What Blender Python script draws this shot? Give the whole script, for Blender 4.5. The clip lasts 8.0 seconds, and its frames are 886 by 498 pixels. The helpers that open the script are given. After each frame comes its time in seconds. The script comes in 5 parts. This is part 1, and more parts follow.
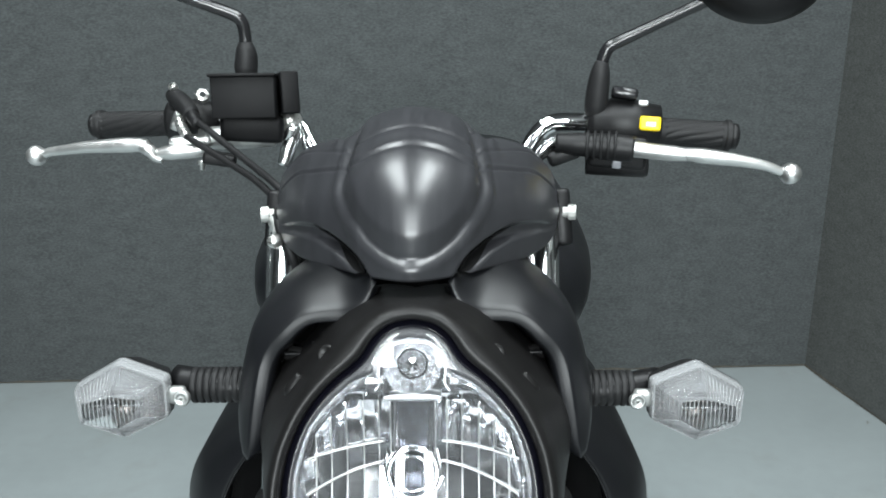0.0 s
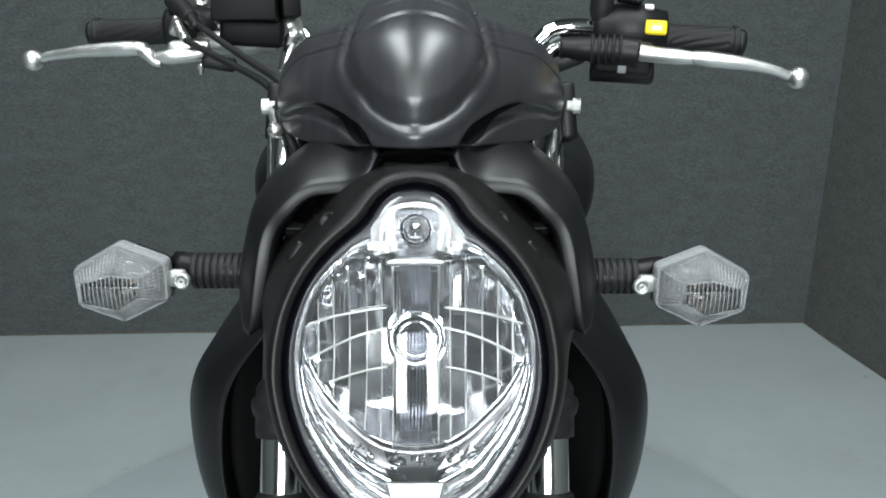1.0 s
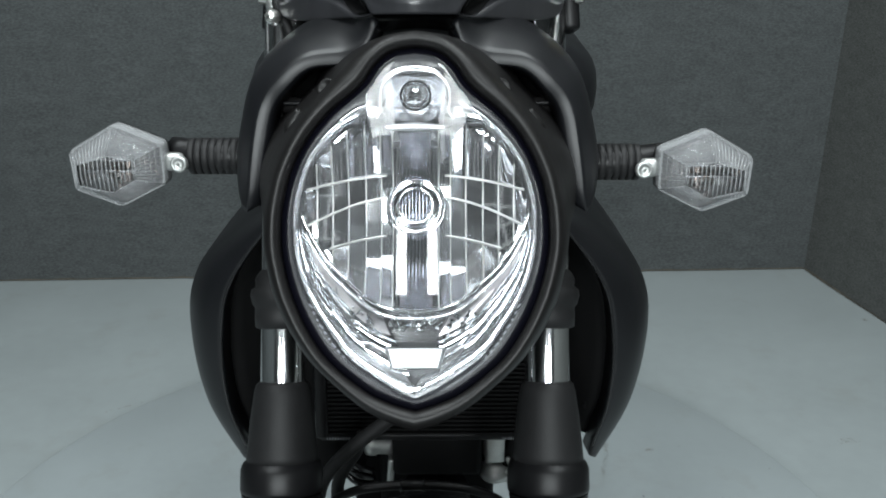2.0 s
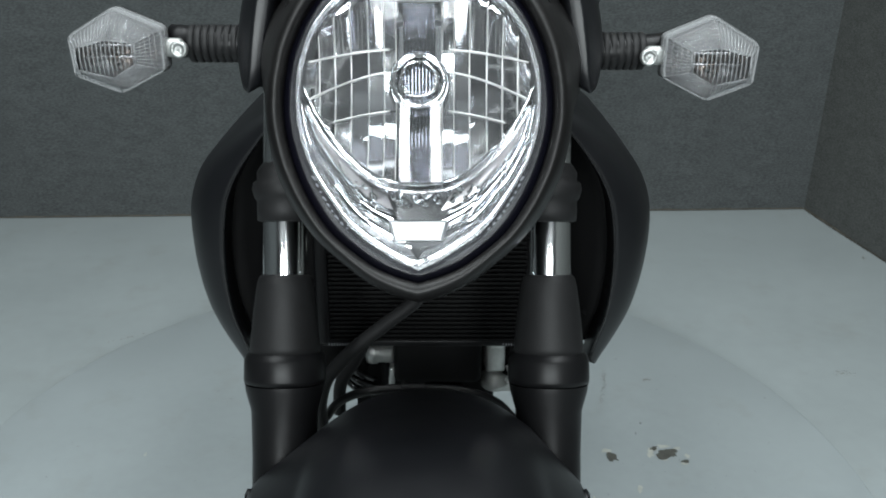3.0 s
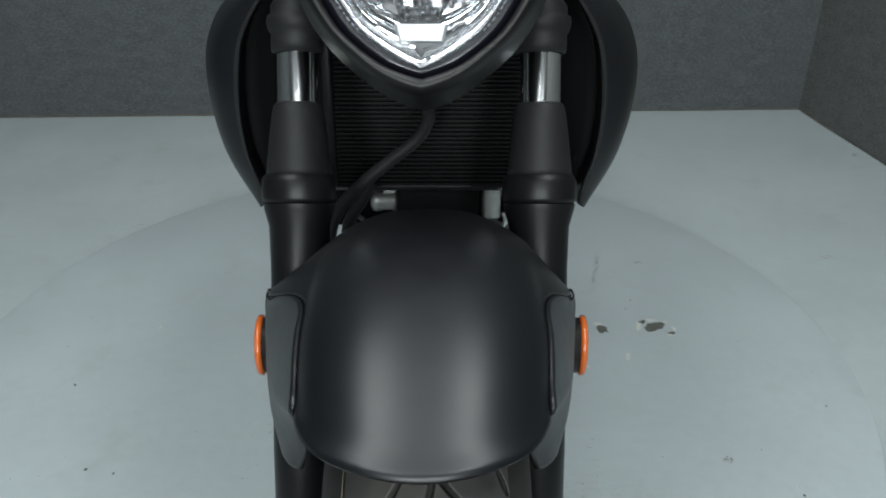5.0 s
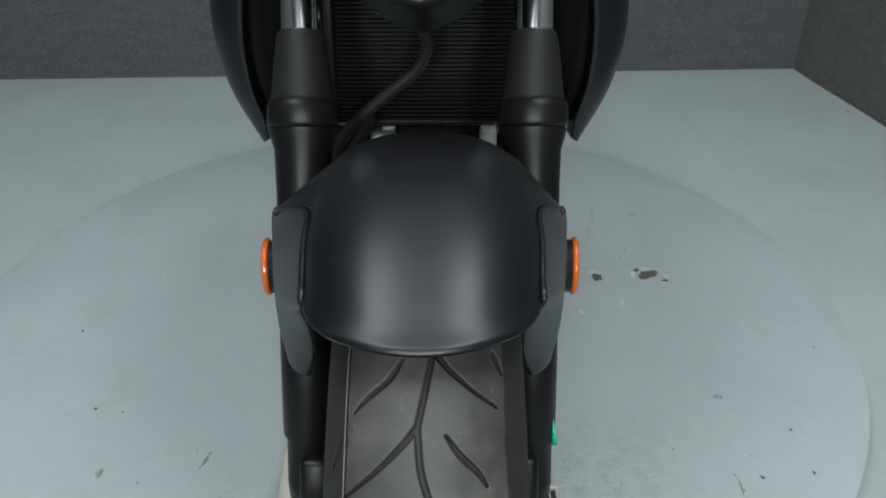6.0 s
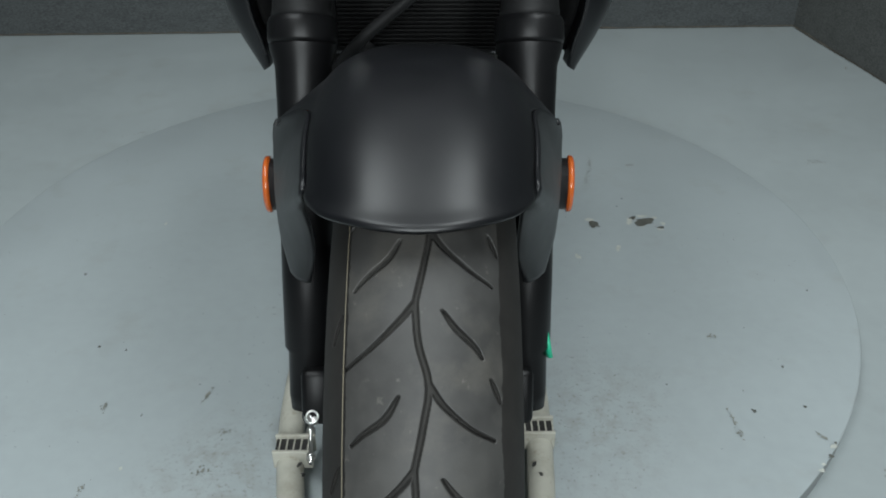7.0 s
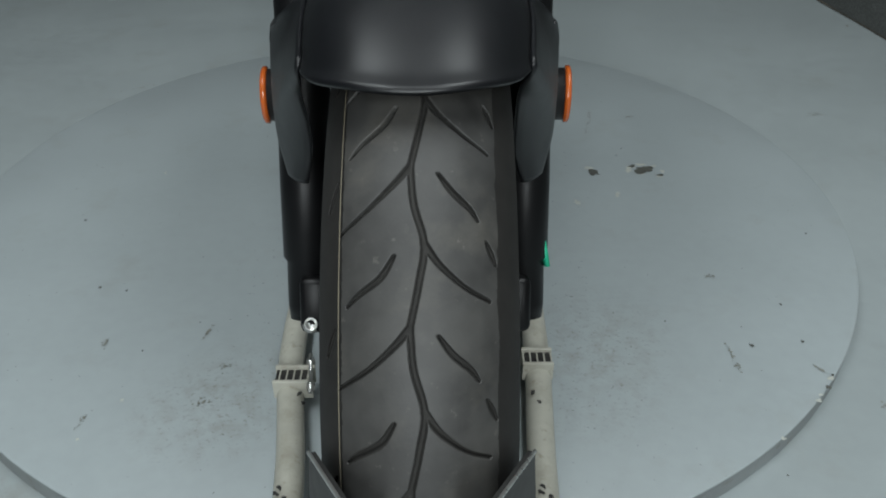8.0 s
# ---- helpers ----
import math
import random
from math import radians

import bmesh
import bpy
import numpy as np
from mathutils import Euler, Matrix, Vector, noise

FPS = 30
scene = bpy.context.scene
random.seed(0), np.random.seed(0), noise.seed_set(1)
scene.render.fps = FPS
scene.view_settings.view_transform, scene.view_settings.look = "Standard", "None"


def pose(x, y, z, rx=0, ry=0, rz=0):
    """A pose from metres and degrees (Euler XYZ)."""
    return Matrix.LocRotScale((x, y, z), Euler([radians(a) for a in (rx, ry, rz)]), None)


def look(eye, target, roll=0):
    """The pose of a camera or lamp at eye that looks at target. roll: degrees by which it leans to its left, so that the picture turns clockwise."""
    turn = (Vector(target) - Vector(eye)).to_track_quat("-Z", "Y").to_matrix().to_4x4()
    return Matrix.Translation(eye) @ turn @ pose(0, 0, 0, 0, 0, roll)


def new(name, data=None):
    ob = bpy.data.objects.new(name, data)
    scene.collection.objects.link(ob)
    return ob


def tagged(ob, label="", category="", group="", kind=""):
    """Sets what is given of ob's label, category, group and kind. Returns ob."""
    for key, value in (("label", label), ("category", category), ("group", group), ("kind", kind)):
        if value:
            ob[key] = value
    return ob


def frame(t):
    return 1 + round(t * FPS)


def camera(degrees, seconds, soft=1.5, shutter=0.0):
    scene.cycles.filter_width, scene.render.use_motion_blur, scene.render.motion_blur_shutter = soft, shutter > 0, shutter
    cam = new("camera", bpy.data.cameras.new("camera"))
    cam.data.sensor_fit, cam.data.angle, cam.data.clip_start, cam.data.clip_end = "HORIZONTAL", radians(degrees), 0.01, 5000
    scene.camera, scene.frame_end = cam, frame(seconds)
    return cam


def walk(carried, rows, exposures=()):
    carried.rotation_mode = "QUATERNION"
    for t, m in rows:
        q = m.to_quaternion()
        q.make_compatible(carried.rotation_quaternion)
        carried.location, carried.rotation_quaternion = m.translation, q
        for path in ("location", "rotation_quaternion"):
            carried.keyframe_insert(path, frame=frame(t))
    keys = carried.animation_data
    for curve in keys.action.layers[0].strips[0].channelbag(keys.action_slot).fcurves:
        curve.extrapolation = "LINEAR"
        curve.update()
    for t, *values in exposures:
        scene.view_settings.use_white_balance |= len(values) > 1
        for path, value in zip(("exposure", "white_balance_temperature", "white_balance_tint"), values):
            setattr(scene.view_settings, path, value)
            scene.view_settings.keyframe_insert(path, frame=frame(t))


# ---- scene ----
cam = camera(56.0, 8.0, soft=1.9)
PATH = [
    (0, (0.024, 0.119, 1.082), (0.024, 2.032, 0.497), -0.4),
    (0.5, (0.022, 0.113, 1.052), (0.023, 2.016, 0.437), -0.2),
    (1, (0.021, 0.106, 1.02), (0.023, 2.001, 0.379), -0.1),
    (1.5, (0.021, 0.099, 0.99), (0.022, 1.983, 0.318), -0.1),
    (2, (0.021, 0.093, 0.967), (0.022, 1.958, 0.244), -0.1),
    (3.5, (0.018, 0.062, 0.911), (0.022, 1.861, 0.036), 0.2),
    (4, (0.018, 0.041, 0.9), (0.022, 1.817, -0.019), 0.2),
    (4.5, (0.018, 0.016, 0.892), (0.022, 1.772, -0.066), 0.2),
    (6, (0.018, -0.06, 0.863), (0.028, 1.645, -0.182), -0.0),
    (6.5, (0.018, -0.08, 0.848), (0.031, 1.607, -0.226), 0.1),
    (7, (0.019, -0.1, 0.828), (0.031, 1.572, -0.27), 0.1),
    (7.5, (0.02, -0.12, 0.802), (0.033, 1.539, -0.315), 0.0),
    (8, (0.022, -0.139, 0.774), (0.031, 1.511, -0.357), -0.1),
]
walk(cam, [(t, look(eye, target, roll)) for t, eye, target, roll in PATH],
     [(0.0, 0.07), (0.7, -0.16), (1.5, -0.42), (4.5, -0.40), (6.5, -0.52), (8.0, -0.85)])

C = 0.005                      # middle of the motorcycle

# ---- world and light ----
world = bpy.data.worlds.new("world")
world.use_nodes = True
scene.world = world
world.node_tree.nodes["Background"].inputs[0].default_value = (0.75, 0.85, 1.0, 1)
world.node_tree.nodes["Background"].inputs[1].default_value = 0.02


def panel_light(name, at, turn, width, length, watts):
    data = bpy.data.lights.new(name, "AREA")
    data.shape, data.size, data.size_y, data.energy = "RECTANGLE", width, length, watts
    data.color = (0.91, 0.985, 1.0)
    ob = new(name, data)
    ob.matrix_world = pose(*at, *turn)
    return ob


for lx in (-0.74, 0.74):         # short diffusers under the ceiling, one on either side of the turntable
    panel_light("ceiling_diffuser_light", (lx, 0.32, 2.76), (0, 0, 0), 0.56, 1.95, 71)
for lx in (-0.54, 0.56):         # a pair of tall upright studio panels facing the motorcycle
    panel_light("studio_panel_light", (lx, -2.7, 1.93), (83, 0, -lx * 8), 0.38, 1.6, 106)


# ---- materials ----
def material(name, color, rough=0.5, metal=0.0, scale=0.0, vary=0.0, bump=0.0, bump_scale=0.0, stretch=(1, 1, 1), spec=0.5, rough_vary=0.0, coat=0.0, broad=1.0):
    """A principled material with colour and gloss that vary at two scales, and fine relief."""
    m = bpy.data.materials.new(name)
    m.use_nodes = True
    nt = m.node_tree
    b = nt.nodes["Principled BSDF"]
    b.inputs["Base Color"].default_value = (*color, 1)
    b.inputs["Roughness"].default_value = rough
    b.inputs["Metallic"].default_value = metal
    b.inputs["Specular IOR Level"].default_value = spec
    b.inputs["Coat Weight"].default_value = coat
    if not (vary or bump or rough_vary):
        return m
    co = nt.nodes.new("ShaderNodeNewGeometry")
    mp = nt.nodes.new("ShaderNodeMapping")
    mp.inputs["Scale"].default_value = stretch
    nt.links.new(co.outputs["Position"], mp.inputs["Vector"])

    def noise_tex(s, detail):
        n = nt.nodes.new("ShaderNodeTexNoise")
        n.inputs["Scale"].default_value = s
        n.inputs["Detail"].default_value = detail
        nt.links.new(mp.outputs[0], n.inputs["Vector"])
        return n

    if vary or rough_vary:
        a, c = noise_tex(scale, 5), noise_tex(scale * 0.13, 3)
        part_c = nt.nodes.new("ShaderNodeMath")
        part_c.operation = "MULTIPLY_ADD"
        part_c.inputs[1].default_value, part_c.inputs[2].default_value = broad, 0.5 - 0.5 * broad
        nt.links.new(c.outputs["Fac"], part_c.inputs[0])
        add = nt.nodes.new("ShaderNodeMath")
        add.operation = "ADD"
        nt.links.new(a.outputs["Fac"], add.inputs[0])
        nt.links.new(part_c.outputs[0], add.inputs[1])
        if vary:
            r = nt.nodes.new("ShaderNodeMapRange")
            r.inputs["From Min"].default_value, r.inputs["From Max"].default_value = 0.6, 1.4
            r.inputs["To Min"].default_value, r.inputs["To Max"].default_value = 1 - vary, 1 + vary
            nt.links.new(add.outputs[0], r.inputs["Value"])
            mul = nt.nodes.new("ShaderNodeVectorMath")
            mul.operation = "SCALE"
            mul.inputs[0].default_value = color
            nt.links.new(r.outputs[0], mul.inputs["Scale"])
            nt.links.new(mul.outputs[0], b.inputs["Base Color"])
        if rough_vary:
            r = nt.nodes.new("ShaderNodeMapRange")
            r.inputs["From Min"].default_value, r.inputs["From Max"].default_value = 0.6, 1.4
            r.inputs["To Min"].default_value, r.inputs["To Max"].default_value = rough - rough_vary, rough + rough_vary
            nt.links.new(add.outputs[0], r.inputs["Value"])
            nt.links.new(r.outputs[0], b.inputs["Roughness"])
    if bump:
        n = noise_tex(bump_scale, 3)
        bp = nt.nodes.new("ShaderNodeBump")
        bp.inputs["Strength"].default_value = bump
        bp.inputs["Distance"].default_value = 0.002
        nt.links.new(n.outputs["Fac"], bp.inputs["Height"])
        nt.links.new(bp.outputs[0], b.inputs["Normal"])
    return m


def specks(m, scale, lo, hi, color, amount, spot=None):
    """Scattered specks and smears of dirt over a material's colour; spot (x, y, radius): only round that place."""
    nt = m.node_tree
    b = nt.nodes["Principled BSDF"]
    src = b.inputs["Base Color"].links[0].from_socket
    co = nt.nodes.new("ShaderNodeNewGeometry")
    n = nt.nodes.new("ShaderNodeTexNoise")
    n.inputs["Scale"].default_value, n.inputs["Detail"].default_value, n.inputs["Roughness"].default_value = scale, 6, 0.65
    nt.links.new(co.outputs["Position"], n.inputs["Vector"])
    r = nt.nodes.new("ShaderNodeMapRange")
    r.inputs["From Min"].default_value, r.inputs["From Max"].default_value, r.inputs["To Max"].default_value = lo, hi, amount
    nt.links.new(n.outputs["Fac"], r.inputs["Value"])
    share = r.outputs[0]
    if spot:
        d = nt.nodes.new("ShaderNodeVectorMath")
        d.operation = "DISTANCE"
        d.inputs[1].default_value = (spot[0], spot[1], 0)
        nt.links.new(co.outputs["Position"], d.inputs[0])
        near = nt.nodes.new("ShaderNodeMapRange")
        near.interpolation_type = "SMOOTHSTEP"
        near.inputs["From Min"].default_value, near.inputs["From Max"].default_value = spot[2], spot[2] * 0.3
        nt.links.new(d.outputs["Value"], near.inputs["Value"])
        both = nt.nodes.new("ShaderNodeMath")
        both.operation = "MULTIPLY"
        nt.links.new(share, both.inputs[0])
        nt.links.new(near.outputs[0], both.inputs[1])
        share = both.outputs[0]
    mix = nt.nodes.new("ShaderNodeMix")
    mix.data_type = "RGBA"
    nt.links.new(share, mix.inputs["Factor"])
    nt.links.new(src, mix.inputs["A"])
    mix.inputs["B"].default_value = (*color, 1)
    nt.links.new(mix.outputs["Result"], b.inputs["Base Color"])


def clear(name, tint, gloss_rough=0.02, haze=0.0, ior=1.5):
    """Clear thin plastic: see-through, with Fresnel gloss and a little haze."""
    m = bpy.data.materials.new(name)
    m.use_nodes = True
    nt = m.node_tree
    nt.nodes.remove(nt.nodes["Principled BSDF"])
    out = nt.nodes["Material Output"]
    t = nt.nodes.new("ShaderNodeBsdfTransparent")
    t.inputs[0].default_value = (*tint, 1)
    g = nt.nodes.new("ShaderNodeBsdfGlossy")
    g.inputs["Roughness"].default_value = gloss_rough
    f = nt.nodes.new("ShaderNodeFresnel")
    f.inputs["IOR"].default_value = ior
    body = t
    if haze:
        d = nt.nodes.new("ShaderNodeBsdfDiffuse")
        d.inputs[0].default_value = (0.8, 0.82, 0.84, 1)
        mx = nt.nodes.new("ShaderNodeMixShader")
        mx.inputs[0].default_value = haze
        nt.links.new(t.outputs[0], mx.inputs[1])
        nt.links.new(d.outputs[0], mx.inputs[2])
        body = mx
    mix = nt.nodes.new("ShaderNodeMixShader")
    nt.links.new(f.outputs[0], mix.inputs[0])
    nt.links.new(body.outputs[0], mix.inputs[1])
    nt.links.new(g.outputs[0], mix.inputs[2])
    nt.links.new(mix.outputs[0], out.inputs[0])
    return m


FELT = material("grey_felt", (0.060, 0.0655, 0.0665), 0.95, scale=230, vary=0.5, bump=0.18, bump_scale=700, stretch=(0.55, 0.55, 1.2), spec=0.1, broad=0.35)
# browner felt, also lightened in colour to offset the side wall's shade
FELT_SIDE = material("lightened_brownish_grey_felt", (0.082, 0.086, 0.083), 0.95, scale=230, vary=0.5, bump=0.18, bump_scale=700, stretch=(0.55, 0.55, 1.2), spec=0.1, broad=0.35)
CEILING = material("dark_ceiling", (0.06, 0.062, 0.063), 0.9, scale=6, vary=0.1)
FLOOR = material("grey_floor_paint", (0.284, 0.316, 0.321), 0.42, scale=30, vary=0.06, rough_vary=0.08, bump=0.06, bump_scale=60)
DISC = material("grey_turntable_paint", (0.300, 0.335, 0.344), 0.42, scale=45, vary=0.05, rough_vary=0.08, bump=0.06, bump_scale=80)
specks(FLOOR, 90, 0.70, 0.76, (0.13, 0.13, 0.11), 0.6)
specks(DISC, 75, 0.69, 0.76, (0.14, 0.14, 0.12), 0.6)
specks(DISC, 9, 0.56, 0.76, (0.245, 0.257, 0.24), 0.4)
for gx, gy, gr in ((0.21, 0.68, 0.16), (-0.22, 0.66, 0.15), (-0.29, 0.62, 0.12), (0.25, 0.78, 0.14)):      # grime trodden in beside the chock
    specks(DISC, 38, 0.46, 0.66, (0.19, 0.187, 0.158), 0.24, (gx, gy, gr))
    specks(DISC, 150, 0.56, 0.66, (0.16, 0.155, 0.13), 0.35, (gx, gy, gr))
specks(FLOOR, 30, 0.40, 0.62, (0.13, 0.11, 0.08), 0.6, (-0.56, 0.44, 0.17))
specks(FLOOR, 7, 0.56, 0.76, (0.235, 0.245, 0.23), 0.45)
# the rim face's shade is put into a darker grey; the brown specks are dirt
SHADED_RIM = material("shaded_turntable_rim", (0.20, 0.218, 0.22), 0.5, scale=60, vary=0.15, rough_vary=0.08)
specks(SHADED_RIM, 40, 0.55, 0.7, (0.11, 0.10, 0.075), 0.7)
MATTE = material("matte_black_paint", (0.0040, 0.0043, 0.0054), 0.39, scale=60, vary=0.15, rough_vary=0.03, spec=0.36)
SATIN = material("satin_black_plastic", (0.0045, 0.0045, 0.005), 0.40, scale=90, vary=0.15, rough_vary=0.04, bump=0.03, bump_scale=900, spec=0.22)
COVER = material("dark_cover_plastic", (0.0045, 0.0042, 0.0043), 0.43, scale=90, vary=0.2, rough_vary=0.04, bump=0.04, bump_scale=700, spec=0.28)
BRUSHED = material("dusty_dark_cowl_paint", (0.021, 0.0212, 0.024), 0.34, scale=1300, vary=0.22, rough_vary=0.05, stretch=(1, 0.05, 0.05), spec=0.7)
BLACK = material("black_textured_plastic", (0.0065, 0.0065, 0.007), 0.45, scale=120, vary=0.2, bump=0.1, bump_scale=900, spec=0.28)
GLOSS = material("gloss_black_metal", (0.01, 0.01, 0.011), 0.22, scale=60, vary=0.1, rough_vary=0.05)
RUBBER = material("black_rubber", (0.009, 0.009, 0.0095), 0.55, scale=120, vary=0.25, bump=0.1, bump_scale=800, spec=0.25)
TYRE = material("worn_tyre_rubber", (0.030, 0.0292, 0.028), 0.58, scale=90, vary=0.4, rough_vary=0.10, bump=0.05, bump_scale=500)
MOULD = material("pale_mould_line", (0.115, 0.10, 0.07), 0.6, scale=200, vary=0.3)
specks(TYRE, 22, 0.52, 0.75, (0.085, 0.078, 0.066), 0.55)
specks(TYRE, 160, 0.63, 0.72, (0.12, 0.115, 0.10), 0.5)
specks(TYRE, 9, 0.50, 0.66, (0.058, 0.056, 0.052), 0.6)
GROOVE = material("dark_groove_rubber", (0.013, 0.012, 0.0105), 0.8, scale=120, vary=0.4)
SHOULDER = material("dark_tyre_shoulder", (0.0145, 0.0135, 0.0125), 0.6, scale=90, vary=0.3, bump=0.1, bump_scale=900, spec=0.3)
CAVITY = material("black_inner_plastic", (0.003, 0.003, 0.0032), 0.7, scale=80, vary=0.2, spec=0.1)
FIN = material("black_radiator_paint", (0.004, 0.004, 0.0042), 0.45, scale=80, vary=0.2, spec=0.15)
FORK_CHROME = material("hard_chrome", (0.80, 0.81, 0.82), 0.12, 1.0, scale=40, rough_vary=0.03)
DULL = material("dull_black_plastic", (0.0045, 0.0045, 0.005), 0.55, scale=120, vary=0.2, bump=0.06, bump_scale=900, spec=0.14)
CHROME = material("chrome", (0.83, 0.84, 0.85), 0.05, 1.0, scale=40, rough_vary=0.02)
MIRROR = material("headlight_mirror", (0.72, 0.73, 0.75), 0.08, 1.0)
RIM = material("bright_lens_rim", (0.8, 0.81, 0.83), 0.24, 1.0)
CHIN = material("soft_mirror", (0.50, 0.51, 0.53), 0.17, 1.0, scale=200, rough_vary=0.04)
# mirror darkened in its colour, in place of a dark reflection
DARK_FLUTE = material("darkened_flute_mirror", (0.20, 0.205, 0.23), 0.13, 1.0, scale=200, rough_vary=0.04)
FROST = material("frosted_mirror", (0.70, 0.71, 0.73), 0.38, 1.0, scale=300, rough_vary=0.06)
DIM_MIRROR = material("dim_mirror", (0.36, 0.35, 0.36), 0.30, 1.0, scale=200, vary=0.2)
ALLOY = material("polished_aluminium", (0.78, 0.79, 0.79), 0.22, 1.0, scale=90, vary=0.06, rough_vary=0.06)
SATIN_ALLOY = material("satin_aluminium", (0.66, 0.66, 0.65), 0.40, 1.0, scale=90, vary=0.08, rough_vary=0.08)
CAST = material("cast_aluminium", (0.45, 0.46, 0.45), 0.45, 0.9, scale=150, vary=0.15, bump=0.2, bump_scale=700)
ZINC = material("zinc_plated_steel", (0.62, 0.62, 0.6), 0.3, 0.9, scale=150, vary=0.12, rough_vary=0.08)
CREAM = material("chipped_cream_paint", (0.42, 0.41, 0.355), 0.45, scale=60, vary=0.12, rough_vary=0.08, bump=0.08, bump_scale=200)
specks(CREAM, 70, 0.58, 0.70, (0.20, 0.17, 0.12), 0.6)
specks(CREAM, 14, 0.48, 0.70, (0.24, 0.22, 0.17), 0.75)
STEEL = material("dark_bare_steel", (0.040, 0.039, 0.038), 0.5, 0.5, scale=90, vary=0.3, rough_vary=0.1)
AMBER = material("amber_reflector", (0.42, 0.085, 0.014), 0.18, scale=300, vary=0.12, coat=0.4)
YELLOW = material("yellow_switch", (0.85, 0.62, 0.01), 0.4, scale=80, vary=0.05)
GREEN = material("green_sticker", (0.02, 0.42, 0.24), 0.4, scale=80, vary=0.05)
WHITE = material("white_mark", (0.75, 0.76, 0.76), 0.5, scale=80, vary=0.05)
PALE = material("pale_print", (0.16, 0.165, 0.18), 0.5, scale=80, vary=0.05)
LENS = clear("clear_headlight_lens", (0.97, 0.975, 0.98), haze=0.035)
SIGNAL = clear("clear_signal_lens", (0.93, 0.94, 0.95), 0.06, haze=0.015)
MILKY = clear("milky_signal_lens", (0.9, 0.91, 0.92), 0.12, haze=0.15)
BORDER = clear("frosted_signal_border", (0.9, 0.91, 0.92), 0.15, haze=0.27)
PRISM = clear("signal_lens_rib", (0.9, 0.91, 0.92), 0.10, haze=0.20)
BULB = clear("bulb_glass", (0.75, 0.66, 0.6), 0.03)
NAVY = material("dark_lens_gap", (0.003, 0.003, 0.0055), 0.2, spec=0.3)
CHIP = material("bare_dark_chip", (0.075, 0.076, 0.066), 0.7, scale=400, vary=0.4)
FLAKE = material("paint_flake", (0.42, 0.43, 0.39), 0.6, scale=300, vary=0.2)
SMUDGE = material("brown_smudge", (0.21, 0.212, 0.188), 0.6, scale=300, vary=0.25)
GRIT = material("floor_grit", (0.15, 0.15, 0.13), 0.9, scale=200, vary=0.4)
DIRT = material("dirt_line", (0.055, 0.050, 0.040), 0.9, scale=120, vary=0.5)


# ---- mesh helpers ----
def part(name, bm, mat, parent=None, label="", smooth=True, solid=0.0, bevel=0.0):
    """Links a bmesh as one mesh object under a thing or a part."""
    bmesh.ops.recalc_face_normals(bm, faces=bm.faces)
    me = bpy.data.meshes.new(name)
    bm.to_mesh(me)
    bm.free()
    me.materials.append(mat)
    if smooth:
        me.shade_smooth()
    ob = new(name, me)
    if parent:
        ob.parent = parent
        ob.matrix_parent_inverse = parent.matrix_world.inverted()
    if solid:
        s = ob.modifiers.new("solid", "SOLIDIFY")
        s.thickness, s.offset = solid, -1
    if bevel:
        s = ob.modifiers.new("bevel", "BEVEL")
        s.width, s.segments, s.limit_method = bevel, 2, "ANGLE"
    if label:
        tagged(ob, label)
    return ob


def thing(name, place, label, category, group="", kind=""):
    ob = new(name)
    ob.empty_display_size = 0.05
    ob.matrix_world = pose(*place)
    return tagged(ob, label, category, group, kind)


def spline(points, n):
    """n points along a smooth curve through the given ones."""
    p = np.array(points, float)
    d = np.r_[0, np.cumsum(np.linalg.norm(np.diff(p, axis=0), axis=1))]
    ext = np.vstack([2 * p[0] - p[1], p, 2 * p[-1] - p[-2]])
    out = []
    for s in np.linspace(0, d[-1], n):
        i = min(np.searchsorted(d, s, "right") - 1, len(p) - 2)
        t = (s - d[i]) / max(d[i + 1] - d[i], 1e-9)
        a, b, c, e = ext[i], ext[i + 1], ext[i + 2], ext[i + 3]
        out.append(0.5 * (2 * b + (c - a) * t + (2 * a - 5 * b + 4 * c - e) * t * t + (3 * b - a - 3 * c + e) * t**3))
    return np.array(out)


def smooth(lo, hi, v):
    t = np.clip((v - lo) / (hi - lo), 0, 1)
    return t * t * (3 - 2 * t)


def sheet(rows, loop=False, bm=None, mirror=0):
    """A grid of points as quads; loop closes each row; mirror turns x about the middle."""
    bm = bm or bmesh.new()
    made = [[bm.verts.new((2 * C - p[0] if mirror else p[0], p[1], p[2])) for p in row] for row in rows]
    for a, b in zip(made, made[1:]):
        n = len(a)
        for i in range(n if loop else n - 1):
            j = (i + 1) % n
            bm.faces.new((a[i], a[j], b[j], b[i]))
    return bm


def tube(points, radius, n=40, seg=14, bm=None, caps=True, flat=1.0):
    """A tube swept along a smooth curve; radius a number or one for each given point."""
    pts = spline(points, n)
    r = np.full(n, radius) if np.isscalar(radius) else np.interp(np.linspace(0, 1, n), np.linspace(0, 1, len(radius)), radius)
    bm = bm or bmesh.new()
    tan = np.gradient(pts, axis=0)
    tan /= np.linalg.norm(tan, axis=1)[:, None]
    side = np.cross(tan[0], (0.1, 0.2, 0.97))
    rows = []
    for p, t, q in zip(pts, tan, r):
        side = side - (side @ t) * t
        side /= np.linalg.norm(side)
        up = np.cross(t, side)
        rows.append([p + q * (math.cos(a) * side + flat * math.sin(a) * up) for a in np.linspace(0, 2 * math.pi, seg, endpoint=False)])
    made = [[bm.verts.new(p) for p in row] for row in rows]
    for a, b in zip(made, made[1:]):
        for i in range(seg):
            bm.faces.new((a[i], a[(i + 1) % seg], b[(i + 1) % seg], b[i]))
    if caps:
        bm.faces.new(made[0][::-1])
        bm.faces.new(made[-1])
    return bm


